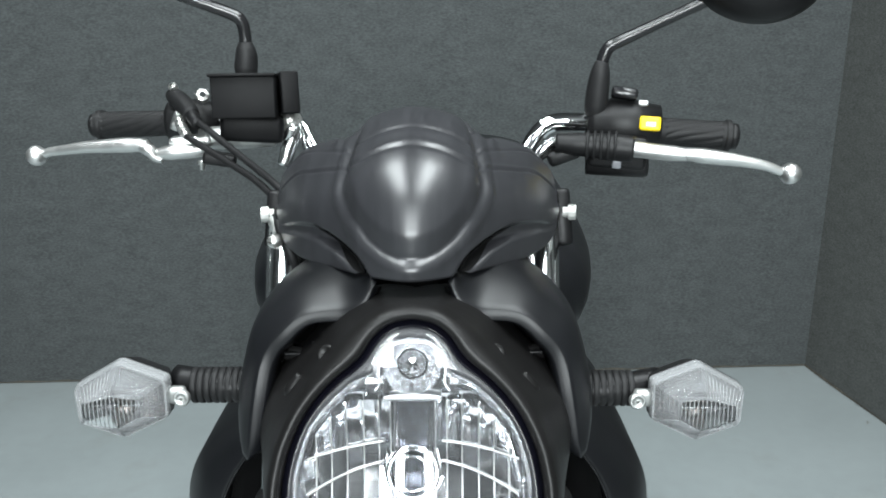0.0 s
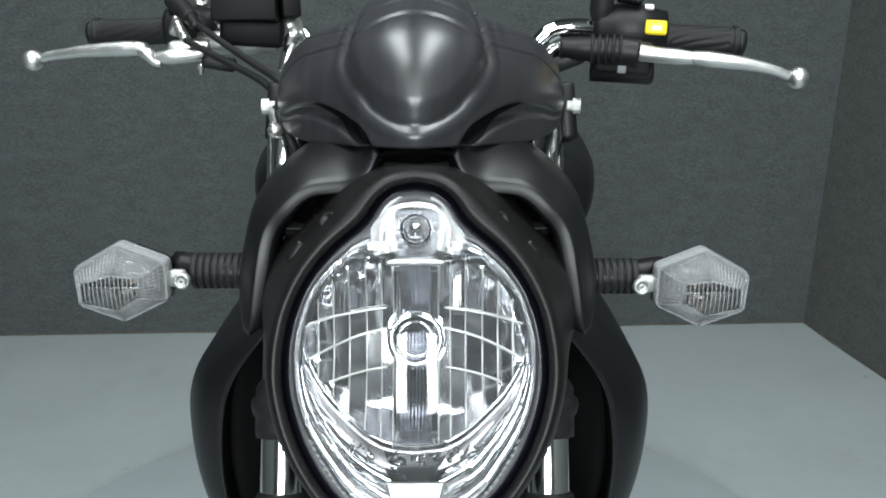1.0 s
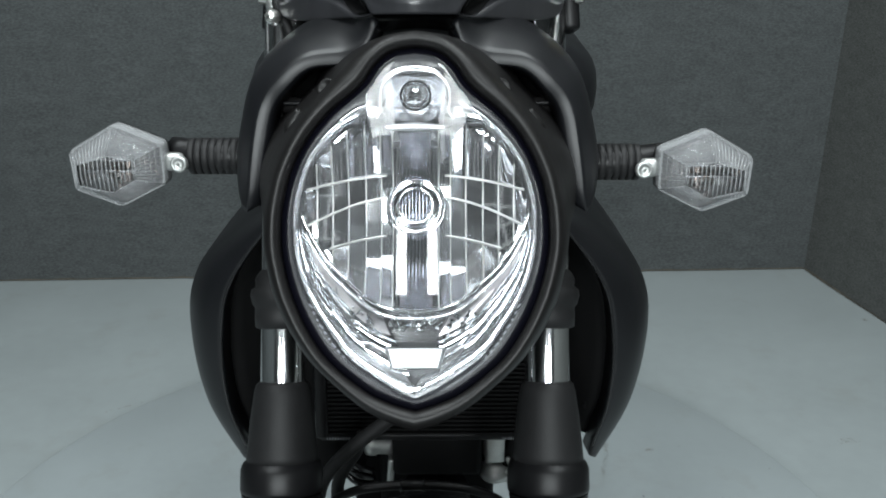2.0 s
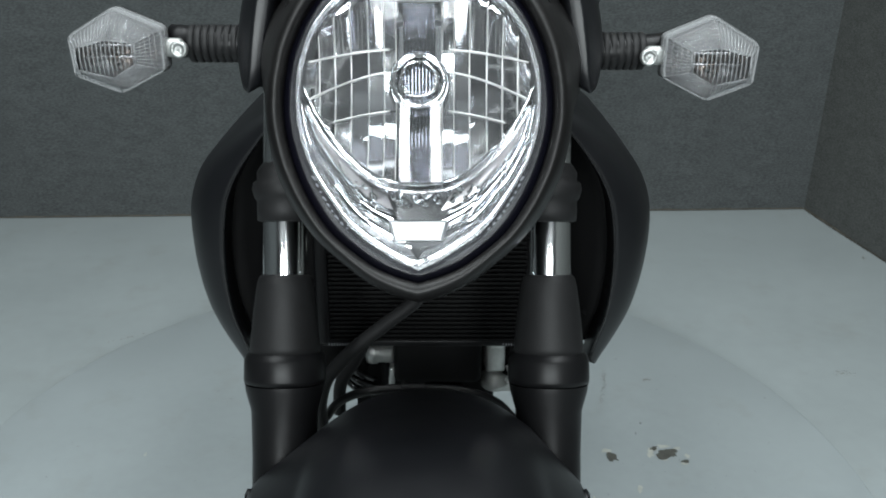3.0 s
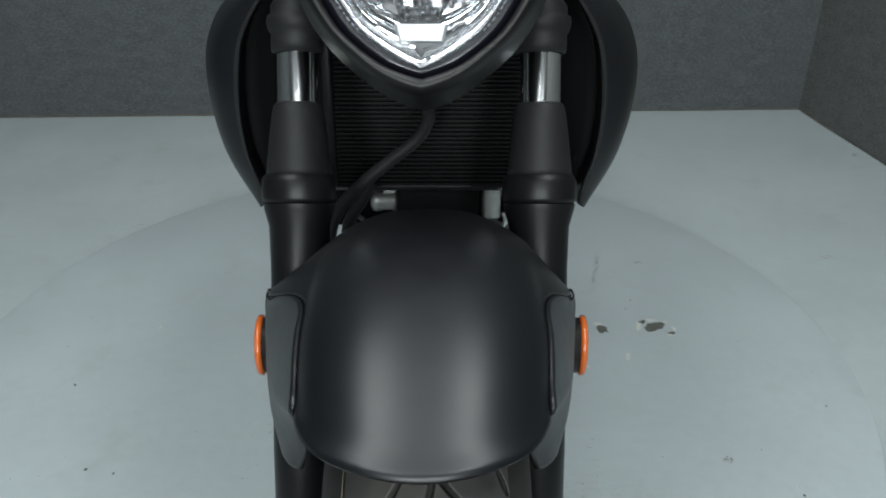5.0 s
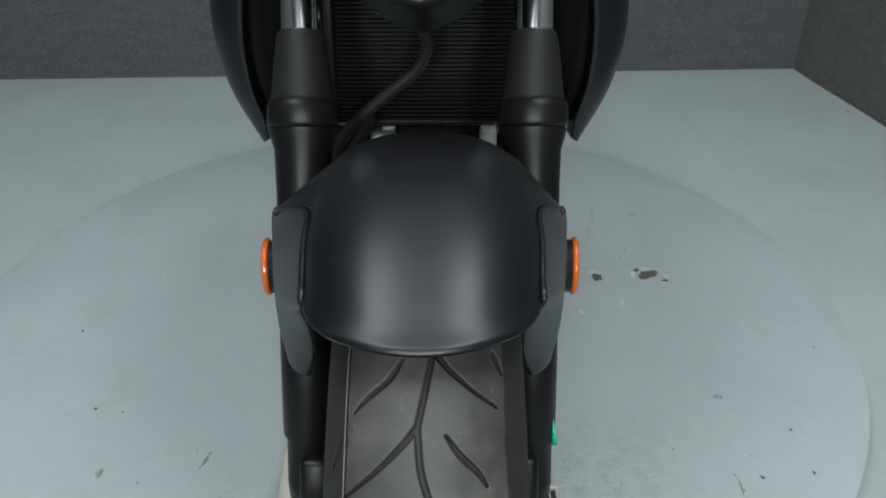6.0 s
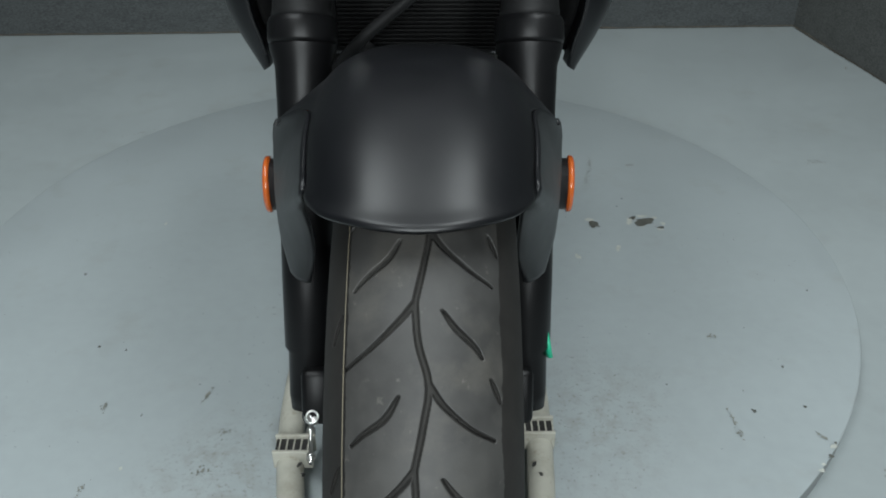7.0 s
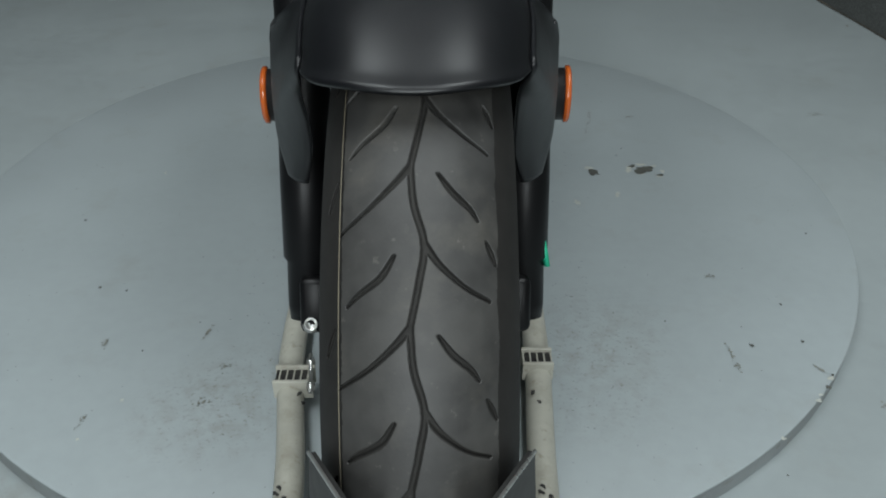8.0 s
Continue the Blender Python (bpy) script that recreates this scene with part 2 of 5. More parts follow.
def lathe(origin, axis, profile, seg=28, bm=None):
    """A turned body: profile of (distance along the axis, radius)."""
    bm = bm or bmesh.new()
    axis = Vector(axis).normalized()
    s = axis.orthogonal().normalized()
    u = axis.cross(s)
    rows = []
    for h, r in profile:
        rows.append([Vector(origin) + axis * h + max(r, 1e-4) * (math.cos(a) * s + math.sin(a) * u) for a in np.linspace(0, 2 * math.pi, seg, endpoint=False)])
    return sheet(rows, True, bm)


def box(center, size, turn=(0, 0, 0), bevel=0.002, bm=None):
    bm = bm or bmesh.new()
    m = pose(*center, *turn) @ Matrix.Diagonal((*size, 1))
    made = bmesh.ops.create_cube(bm, size=1, matrix=m)
    if bevel:
        edges = list({e for v in made["verts"] for e in v.link_edges})
        bmesh.ops.bevel(bm, geom=edges, offset=bevel, segments=2, affect="EDGES", profile=0.5)
    return bm


def mirrored(points):
    return [(2 * C - x, y, z) for x, y, z in points]


# ---- the room ----
def slab(name, corners, z0, z1, mat, label, category):
    bm = bmesh.new()
    low = [bm.verts.new((x, y, z0)) for x, y in corners]
    high = [bm.verts.new((x, y, z1)) for x, y in corners]
    bm.faces.new(low[::-1])
    bm.faces.new(high)
    n = len(corners)
    for i in range(n):
        bm.faces.new((low[i], low[(i + 1) % n], high[(i + 1) % n], high[i]))
    return tagged(part(name, bm, mat, smooth=False), label, category, kind="structure")


DROP = -0.032                  # the room's floor lies this far under the turntable's top
BL, BR = (-2.3, 2.375), (1.148, 2.492)
FR, FL = (2.93, -8.0), (-2.3, -8.0)


def wall(name, a, b, label, felt=FELT):
    d = Vector((b[0] - a[0], b[1] - a[1]))
    n = Vector((d.y, -d.x)).normalized() * 0.1
    slab(name, [a, b, (b[0] + n.x, b[1] + n.y), (a[0] + n.x, a[1] + n.y)], DROP, 2.85, felt, label, "wall")


slab("floor", [(-2.6, -8.3), (3.1, -8.3), (3.1, 2.8), (-2.6, 2.8)], DROP - 0.1, DROP, FLOOR, "grey painted smooth studio floor with faint dirt", "floor")
wall("wall_north", BR, BL, "dark grey felt-covered wall behind the motorcycle")
wall("wall_east", (1.148 + 0.17 * 10.49, -8.0), BR, "dark brownish grey felt-covered side wall with a dusty foot", FELT_SIDE)
wall("wall_south", FL, FR, "dark grey felt-covered wall facing the motorcycle")
wall("wall_west", BL, FL, "dark grey felt-covered side wall")
slab("ceiling", [(-2.6, -8.3), (3.1, -8.3), (3.1, 2.8), (-2.6, 2.8)], 2.85, 2.95, CEILING, "plain dark grey ceiling over the studio", "ceiling")

# a dusty line where the felt meets the floor
for a, b in ((BL, BR), (BR, FR)):
    d = (Vector(b) - Vector(a))
    n = Vector((d.y, -d.x)).normalized()
    bm = bmesh.new()
    rows = []
    for s in np.linspace(0, 1, 160):
        p = Vector(a) + d * s
        w = 0.004 + 0.004 * noise.noise((s * 40, 1, 0))
        rows.append([(p.x + n.x * 0.002, p.y + n.y * 0.002, DROP + 0.006 + 0.004 * noise.noise((s * 60, 0, 3))), (p.x + n.x * w, p.y + n.y * w, DROP + 0.002)])
    sheet(rows, False, bm)
    tagged(part("trim", bm, DIRT), "dirt line along the wall's foot", "trim", kind="structure")

# the turntable, its rim chipped at the front
TX, TY, TR = -0.043, 1.164, 0.765
bm = bmesh.new()
prof = [(0.0, 0.02), (0.0, TR - 0.3), (0.0, TR - 0.0015), (-0.0005, TR - 0.0004), (-0.0015, TR), (-0.003, TR)]
rows = []
for h, r in prof:
    rows.append([(TX + r * math.cos(a), TY + r * math.sin(a), h) for a in np.linspace(0, 2 * math.pi, 180, endpoint=False)])
sheet(rows, True, bm)
bm.faces.new([v for v in bm.verts][:180])
turntable = tagged(part("turntable", bm, DISC), "round grey painted turntable with a chipped rim", "turntable", kind="structure")
part("rim", sheet([[(TX + (TR - d) * math.cos(a), TY + (TR - d) * math.sin(a), h) for a in np.linspace(0, 2 * math.pi, 180, endpoint=False)] for h, d in ((-0.003, 0.0), (-0.0034, 0.0006), (-0.010, 0.0008), (DROP, 0.0010))], True), SHADED_RIM, turntable, "grey rim with its shade in the paint, and brown dirt")


def blob(bm, x, y, rx, ry, turn, z=0.0008, n=30, rough=0.5, seed=0):
    """A ragged patch with a wavy, torn outline."""
    ca, sa = math.cos(turn), math.sin(turn)
    vs = []
    for i in range(n):
        a = 2 * math.pi * i / n
        c = Vector((math.cos(a) * 1.1 + seed * 7.3, math.sin(a) * 1.1, 0.5))
        k = max(0.25, 0.82 + rough * noise.noise(c) * 1.4 + rough * 0.7 * noise.noise(c * 4))
        px, py = rx * k * math.cos(a), ry * k * math.sin(a)
        vs.append(bm.verts.new((x + ca * px - sa * py, y + sa * px + ca * py, z)))
    bm.faces.new(vs)


def marks(name, mat, spots, label, z):
    """Stains; smudges are loose clusters of small flecks."""
    bm = bmesh.new()
    rng = random.Random(len(spots))
    for i, (x, y, rx, ry, turn) in enumerate(spots):
        if rx < 0.01 and mat is CHIP:
            rx, ry = rx * 0.65, ry * 0.65
        if mat is not SMUDGE:
            blob(bm, x, y, rx * 0.85, ry * 0.85, turn, z + 0.00002 * i, seed=i)
            continue
        ca, sa = math.cos(turn), math.sin(turn)
        for k in range(int(14 + 40000 * rx * ry)):
            px, py = rng.gauss(0, 0.5) * rx, rng.gauss(0, 0.5) * ry
            size = rng.uniform(0.0006, 0.0019)
            blob(bm, x + ca * px - sa * py, y + sa * px + ca * py, size, size * rng.uniform(0.6, 1.8), rng.uniform(0, 3), z + 0.000004 * k, 9, 0.5, k)
    tagged(part(name, bm, mat, smooth=False), label, "stain", kind="stuff")


bm = bmesh.new()
dust_rng = random.Random(11)
for k in range(520):                                 # fine grit, thickest near the chock
    if k < 300:
        x, y = dust_rng.choice((-1, 1)) * abs(dust_rng.gauss(0.2, 0.06)), dust_rng.gauss(0.78, 0.16)
    else:
        a, r = dust_rng.uniform(0, 2 * math.pi), TR * 0.96 * math.sqrt(dust_rng.random())
        x, y = TX + r * math.cos(a), TY + r * math.sin(a)
    if math.hypot(x - TX, y - TY) < TR - 0.01:
        blob(bm, x, y, dust_rng.uniform(0.0004, 0.0012), dust_rng.uniform(0.0004, 0.0016), dust_rng.uniform(0, 3), 0.0005, 7, 0.5, k)
tagged(part("floor_grit", bm, GRIT, smooth=False), "fine dark grit scattered on the turntable", "dirt", kind="stuff")
marks("paint_chips", FLAKE, [(0.393, 1.264, 0.015, 0.008, 0.3), (0.412, 1.274, 0.017, 0.007, 0), (0.433, 1.268, 0.009, 0.006, 0.5), (0.383, 1.250, 0.010, 0.008, 0.8), (0.402, 1.240, 0.012, 0.005, -0.2), (0.446, 1.246, 0.006, 0.008, 0.2), (0.306, 1.262, 0.011, 0.008, 0), (0.268, 1.137, 0.006, 0.010, 0.4), (0.346, 1.160, 0.006, 0.012, -0.2),
    (0.436, 1.226, 0.007, 0.005, 0), (0.545, 0.679, 0.006, 0.004, 0.6), (0.513, 0.637, 0.005, 0.004, 0.7), (0.445, 0.573, 0.004, 0.004, 0), (-0.425, 0.578, 0.003, 0.004, 0),
    (-0.496, 1.249, 0.004, 0.006, 0), (-0.391, 0.645, 0.003, 0.004, 0), (0.52, 0.648, 0.004, 0.003, 0)], "pale flakes of chipped paint on the turntable", 0.0006)
marks("floor_chips", CHIP, [(0.418, 1.250, 0.028, 0.017, 0.1), (0.393, 1.268, 0.012, 0.008, 0.8), (0.438, 1.232, 0.011, 0.006, 0.4), (0.315, 1.243, 0.013, 0.018, 0.5), (0.534, 0.662, 0.009, 0.006, 0.7), (0.55, 0.685, 0.005, 0.004, 0.7), (-0.501, 0.889, 0.005, 0.006, 0.3),
    (-0.457, 0.881, 0.0035, 0.0045, 0), (-0.392, 0.741, 0.003, 0.004, 0), (0.46, 0.746, 0.005, 0.008, 0.3), (0.532, 0.838, 0.003, 0.005, 0), (-0.59, 1.082, 0.005, 0.005, 0), (0.534, 0.754, 0.004, 0.006, 0.2),
    (-0.326, 0.803, 0.002, 0.003, 0), (0.37, 1.31, 0.003, 0.005, 0), (0.385, 1.34, 0.003, 0.005, 0), (0.64, 1.03, 0.003, 0.004, 0), (0.35, 0.8, 0.003, 0.004, 0), (0.43, 0.515, 0.003, 0.004, 0)], "dark bare chips in the floor paint", 0.0010)
marks("floor_smudges", SMUDGE, [(0.445, 0.907, 0.011, 0.008, 0), (0.344, 1.49, 0.005, 0.022, -0.15), (0.335, 1.445, 0.004, 0.024, -0.25), (0.326, 1.412, 0.005, 0.014, -0.2), (0.43, 1.484, 0.007, 0.007, 0), (0.425, 0.735, 0.003, 0.026, 0.05),
    (0.427, 0.704, 0.005, 0.009, 0.1), (0.538, 0.695, 0.003, 0.015, 0.6), (-0.284, 0.639, 0.012, 0.008, 0.2), (-0.271, 0.708, 0.007, 0.005, 0), (-0.43, 0.61, 0.003, 0.02, -0.3), (-0.664, 1.645, 0.035, 0.003, 0.5),
    (-0.31, 0.78, 0.002, 0.02, -0.3), (-0.45, 0.76, 0.004, 0.01, 0)], "brownish smudges and scratches on the turntable", 0.0016)
marks("outer_floor_smudges", SMUDGE, [(0.86, 1.56, 0.025, 0.012, 0), (1.167, 2.133, 0.006, 0.006, 0), (0.62, 0.66, 0.006, 0.005, 0), (0.72, 0.72, 0.004, 0.004, 0), (0.5, 0.47, 0.004, 0.006, 0)], "faint smudges on the painted floor", DROP + 0.0008)

# ---- the motorcycle ----
bike = thing("motorcycle", (C, 0.44, 0.0), "matte black naked motorcycle with teardrop headlight held in a chock", "motorcycle")
AX, AZ, RT = 0.44, 0.303, 0.303      # axle (y, z) and the tyre's radius

# tyre: real grooves pressed into a fine grid
N_REP = 21
PITCH = 2 * math.pi * RT / N_REP
GROOVES = [
    ([(0, 0.001), (0.25, 0.003), (0.5, 0.009), (0.74, 0.006), (1.0, 0.001)], 0.0013, 0.0013),
    ([(0, 0.001), (0.11, -0.008), (0.26, -0.024), (0.40, -0.045)], 0.0016, 0.0006),
    ([(0.5, 0.009), (0.63, 0.018), (0.76, 0.033), (0.84, 0.049)], 0.0016, 0.0006),
    ([(0.05, 0.017), (0.16, 0.025), (0.26, 0.036), (0.33, 0.041)], 0.0008, 0.0022),
    ([(0.57, -0.008), (0.70, -0.016), (0.80, -0.030), (0.87, -0.038)], 0.0008, 0.0022),
    ([(0.46, 0.047), (0.60, 0.054)], 0.0012, 0.0018),
    ([(0.02, -0.048), (0.20, -0.056)], 0.0012, 0.0018),
]
NU = 250


def groove_depth(steps):
    sv, uv = np.meshgrid(np.arange(steps) / steps, np.linspace(-0.075, 0.075, NU), indexing="ij")
    depth = np.zeros_like(sv)
    for number, (pts, w0, w1) in enumerate(GROOVES):
        g = spline(pts, 26) * (PITCH, 1) - (0, 0.0055)
        for shift in (-1, 0, 1):
            for i in range(25):
                a, d = g[i] + (shift * PITCH, 0), g[i + 1] - g[i]
                t = np.clip(((sv * PITCH - a[0]) * d[0] + (uv - a[1]) * d[1]) / (d @ d), 0, 1)
                dist = np.hypot(sv * PITCH - a[0] - t * d[0], uv - a[1] - t * d[1])
                w = w0 + (w1 - w0) * (i + t) / 25
                if number > 2:                       # the short cuts taper at both ends
                    w = 0.0015 * np.sin(math.pi * (0.06 + 0.86 * (i + t) / 25)) ** 0.8
                depth = np.maximum(depth, 0.0042 * (1 - smooth(w * 0.7, w + 0.0009, dist)))
    return depth


FINE, COARSE = groove_depth(190), groove_depth(24)
CR = 0.066
lane_u = np.linspace(-0.075, 0.075, NU)
prof_x, prof_r = 0.965 * CR * np.sin(lane_u / CR), -CR * (1 - np.cos(lane_u / CR))
verts, faces = [], []
side_r = [(0.0580, -0.048), (0.0585, -0.058), (0.056, -0.07), (0.052, -0.082), (0.046, -0.088)]
cols = NU + 2 * len(side_r)
lanes = []
plain = np.array([1 if not (5 + NU * 0.22) <= c <= (5 + NU * 0.80) else 0 for c in range(cols - 1)])
for k in range(N_REP):
    depth = FINE if k in (0, 1, 2, 3, 20) else COARSE
    steps = len(depth)
    for i in range(steps):
        phi = math.radians(34.8) + (k + i / steps) * 2 * math.pi / N_REP
        row = [(-x, RT + r) for x, r in side_r[::-1]] + [(prof_x[j], RT + prof_r[j] - depth[i, j]) for j in range(NU)] + [(x, RT + r) for x, r in side_r]
        verts += [(C + 0.0055 + x, AX - r * math.sin(phi), AZ + r * math.cos(phi)) for x, r in row]
        lane = plain.copy()
        ragged = [noise.noise((phi * 9, q, 0)) * 2.5 + noise.noise((phi * 60, q, 4)) * 1.5 for q in (0, 7)]
        lane[5 + int(NU * 0.183 + ragged[0]) - 1:5 + int(NU * 0.25)] = 0
        lane[5 + int(NU * 0.75):5 + int(NU * 0.833 + ragged[1])] = 0
        # faces deep in a groove take the darker groove material
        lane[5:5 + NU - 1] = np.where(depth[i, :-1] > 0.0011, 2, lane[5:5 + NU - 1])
        lanes.append(lane)
total = len(lanes)
for i in range(total):
    j = (i + 1) % total
    faces += [(i * cols + c, i * cols + c + 1, j * cols + c + 1, j * cols + c) for c in range(cols - 1)]
me = bpy.data.meshes.new("front_tyre")
me.from_pydata(verts, [], faces)
me.materials.append(TYRE)
me.materials.append(SHOULDER)
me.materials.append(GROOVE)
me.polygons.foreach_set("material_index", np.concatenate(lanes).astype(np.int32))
me.shade_smooth()
tyre = new("front_tyre", me)
tyre.parent, tyre.matrix_parent_inverse = bike, bike.matrix_world.inverted()
tagged(tyre, "worn grey-black road tyre with sweeping grooves")
# moulding line round the tyre's shoulder
part("mould_line", tube([(C - 0.0385, AX - (RT - 0.0152) * math.sin(a), AZ + (RT - 0.0152) * math.cos(a)) for a in np.linspace(0.2, 2.6, 24)], 0.00035, 120, 6), MOULD, tyre, "thin pale moulding line")

rim = part("front_wheel", lathe((C - 0.05, AX, AZ), (1, 0, 0), [(0, 0.225), (0.004, 0.225), (0.008, 0.208), (0.025, 0.19), (0.05, 0.184), (0.075, 0.19), (0.092, 0.208), (0.096, 0.225), (0.1, 0.225), (0.099, 0.214), (0.08, 0.195), (0.05, 0.176), (0.02, 0.195), (0.001, 0.214), (0, 0.225)], 64), GLOSS, bike)
part("hub", lathe((C - 0.055, AX, AZ), (1, 0, 0), [(0, 0.01), (0, 0.03), (0.03, 0.034), (0.08, 0.034), (0.11, 0.03), (0.11, 0.01)], 32), GLOSS, rim)
for k in range(5):
    a = 2 * math.pi * k / 5 + 0.3
    part("spoke", tube([(C, AX + 0.028 * math.cos(a), AZ + 0.028 * math.sin(a)), (C, AX + 0.1 * math.cos(a), AZ + 0.1 * math.sin(a)), (C, AX + 0.186 * math.cos(a), AZ + 0.186 * math.sin(a))], [0.018, 0.012, 0.016], 10, 12), GLOSS, rim)
for s in (-1, 1):
    part("brake_disc", lathe((C + s * 0.062, AX, AZ), (1, 0, 0), [(-0.002, 0.095), (-0.002, 0.145), (0.002, 0.145), (0.002, 0.095), (-0.002, 0.095)], 64), STEEL, bike, smooth=False)

# forks
RAKE = math.radians(25)
FY, FZ, FX = 0.652, 0.698, 0.0975


def fork_point(z):
    return FY + (z - FZ) * math.tan(RAKE)


UP = (0, math.sin(RAKE), math.cos(RAKE))


def fork(s):
    x = C - 0.0045 + s * FX

    def turned(name, profile, mat, parent, label=""):
        return part(name, lathe((x, fork_point(0.3), 0.3), UP, [(h / math.cos(RAKE), r) for h, r in profile], 36), mat, parent, label)

    leg = turned("fork_leg", [(-0.012, 0.004), (-0.012, 0.018), (0.0, 0.0195), (0.036, 0.0195), (0.04, 0.0225), (0.10, 0.0235), (0.235, 0.0235), (0.264, 0.0245), (0.277, 0.0285), (0.281, 0.029)], SATIN, bike)
    turned("fork_collar", [(0.281, 0.026), (0.282, 0.0295), (0.285, 0.0300), (0.297, 0.0298), (0.301, 0.028), (0.303, 0.025)], SATIN, leg)
    turned("fork_sleeve", [(0.300, 0.020), (0.301, 0.0262), (0.307, 0.0256), (0.330, 0.0232), (0.347, 0.0208), (0.352, 0.0194), (0.354, 0.0170), (0.354, 0.010)], RUBBER, leg, "dull black rubber fork sleeve")
    turned("fork_tube", [(0.34, 0.0165), (0.615, 0.0165), (0.617, 0.004)], FORK_CHROME, leg, "bright chrome fork tube")
    # lower yoke with its rubber boot
    turned("yoke_clamp", [(0.389, 0.0175), (0.390, 0.0205), (0.397, 0.0210), (0.403, 0.0208), (0.405, 0.0228), (0.411, 0.0245), (0.415, 0.0238), (0.417, 0.0208), (0.422, 0.0212), (0.425, 0.0195), (0.428, 0.017)], RUBBER, leg)
    # axle lug in front of the axle
    part("axle_lug", box((x - s * 0.008, AX + 0.020, AZ + 0.004), (0.026, 0.045, 0.050), (-25, 0, 0), 0.006), SATIN, leg)
    if s < 0:
        part("axle_bolt", lathe((-0.0925, 0.436, 0.299), (0.1, -0.75, 0.65), [(-0.01, 0.005), (0.0, 0.005), (0.0005, 0.0078), (0.002, 0.0078), (0.0025, 0.0062), (0.007, 0.0060), (0.0072, 0.0045), (0.0045, 0.0038), (0.0045, 0.001)], 18), ZINC, leg, "bright zinc axle bolt")
    else:
        part("sticker", box((x + 0.0185, fork_point(0.35) - 0.0105, 0.345), (0.003, 0.010, 0.024), (-25, 0, 25), 0.0), GREEN, leg, "small green sticker")
    return leg


for s in (-1, 1):
    fork(s)
part("lower_yoke", box((C, fork_point(0.725) + 0.01, 0.722), (0.18, 0.05, 0.03), (-25, 0, 0), 0.008), SATIN, bike)
part("upper_yoke", box((C, fork_point(0.90) + 0.02, 0.90), (0.20, 0.06, 0.022), (-25, 0, 0), 0.008), GLOSS, bike)
part("steering_head", lathe((C, fork_point(0.72) + 0.03, 0.72), UP, [(0, 0.03), (0.22, 0.03)], 24), SATIN, bike)

# fender: a curved shell over the wheel with ears in front of the fork legs
rows = []
for b in np.linspace(0, 1, 84):
    row = []
    for q in np.linspace(-1, 1, 65):
        mid_phi = 29.0 * (1 - b) - 46 * b
        reach = 1 + 0.60 * float(smooth(-11.0, 14.0, np.array(-mid_phi)))
        a = q * reach
        k = abs(a)
        tip = 29.0 - 5.0 * min(k, 1.0) ** 2.0 - 3.7 * min(k, 1.0) ** 9
        phi = math.radians(tip * (1 - b) - 46 * b)
        hw = 0.0705 + 0.0045 * smooth(0.0, 0.22, b) - 0.0125 * smooth(0.62, 1, b)
        r = 0.3245 - 0.034 * (0.45 * k**2.2 + 0.55 * k**4.5) if k < 1 else 0.2905 - 0.0583 * (k - 1)
        r += 0.0025 * math.exp(-(b / 0.02) ** 2)
        r -= 0.0100 * float(smooth(-2.0, 22.0, np.array(-mid_phi))) * max(0.0, 1 - k**6)
        row.append((C + 0.003 + math.copysign(min(k, 1.0) * hw + max(0.0, k - 1.0) * (0.0725 if a < 0 else 0.054), a), AX - r * math.sin(phi), AZ + r * math.cos(phi)))
    rows.append(row)
fender = part("front_fender", sheet(rows), MATTE, bike, "matte black rounded front fender", solid=0.003)


def fender_edge(b, s):
    """A point on the fender's side edge, as (distance from the ear's middle line, y, z)."""
    mid_phi = 29.0 - 75 * b
    k = 1 + 0.60 * float(smooth(-11.0, 14.0, np.array(-mid_phi)))
    phi = math.radians(20.3 * (1 - b) - 46 * b)
    r = 0.2905 - 0.0583 * (k - 1) - 0.0018
    x = 0.003 + s * (0.0705 + 0.0045 * float(smooth(0.0, 0.22, b)) + (k - 1) * (0.0725 if s < 0 else 0.054))
    return (s * x if s > 0 else -x - 0.005, AX - r * math.sin(phi), AZ + r * math.cos(phi))


def ear(s):
    inner = [fender_edge(b, s) for b in (0.56, 0.50, 0.45, 0.40, 0.35, 0.30, 0.25, 0.20, 0.14, 0.07, 0.02)]
    inner += [(0.0712, 0.385, 0.545), (0.0722, 0.412, 0.510), (0.0740, 0.426, 0.478), (0.0835, 0.444, 0.441)]
    outer = [fender_edge(0.59, s), (0.1118, 0.5245, 0.5400), (0.1128, 0.516, 0.522), (0.1120, 0.505, 0.506), (0.1108, 0.493, 0.488), (0.1075, 0.480, 0.462), (0.0990, 0.462, 0.438)]
    a, b = spline(inner, 60), spline(outer, 60)
    rows = []
    for i in range(60):
        t = i / 59
        row = []
        for w in np.linspace(0, 1, 17):
            p = a[i] * (1 - w) + b[i] * w
            bulge = 0.0065 * math.sin(math.pi * min(1, w * 0.95 + 0.02)) * smooth(0.05, 0.45, t)
            step = 0.0018 * smooth(0.02, 0.15, t) * (1 - smooth(0.0, 0.14, w))
            row.append((C - 0.0025 + s * (p[0] + 0.0025), p[1] - bulge * 0.9 + step, p[2] + bulge * 0.3))
        back = row[-1]
        row.append((back[0] + s * 0.001, back[1] + 0.001 + 0.013 * smooth(0.08, 0.3, t), back[2] + 0.003 * smooth(0.08, 0.3, t)))
        rows.append(row)
    return part("fender_side", sheet(rows), MATTE, fender, solid=0.003)


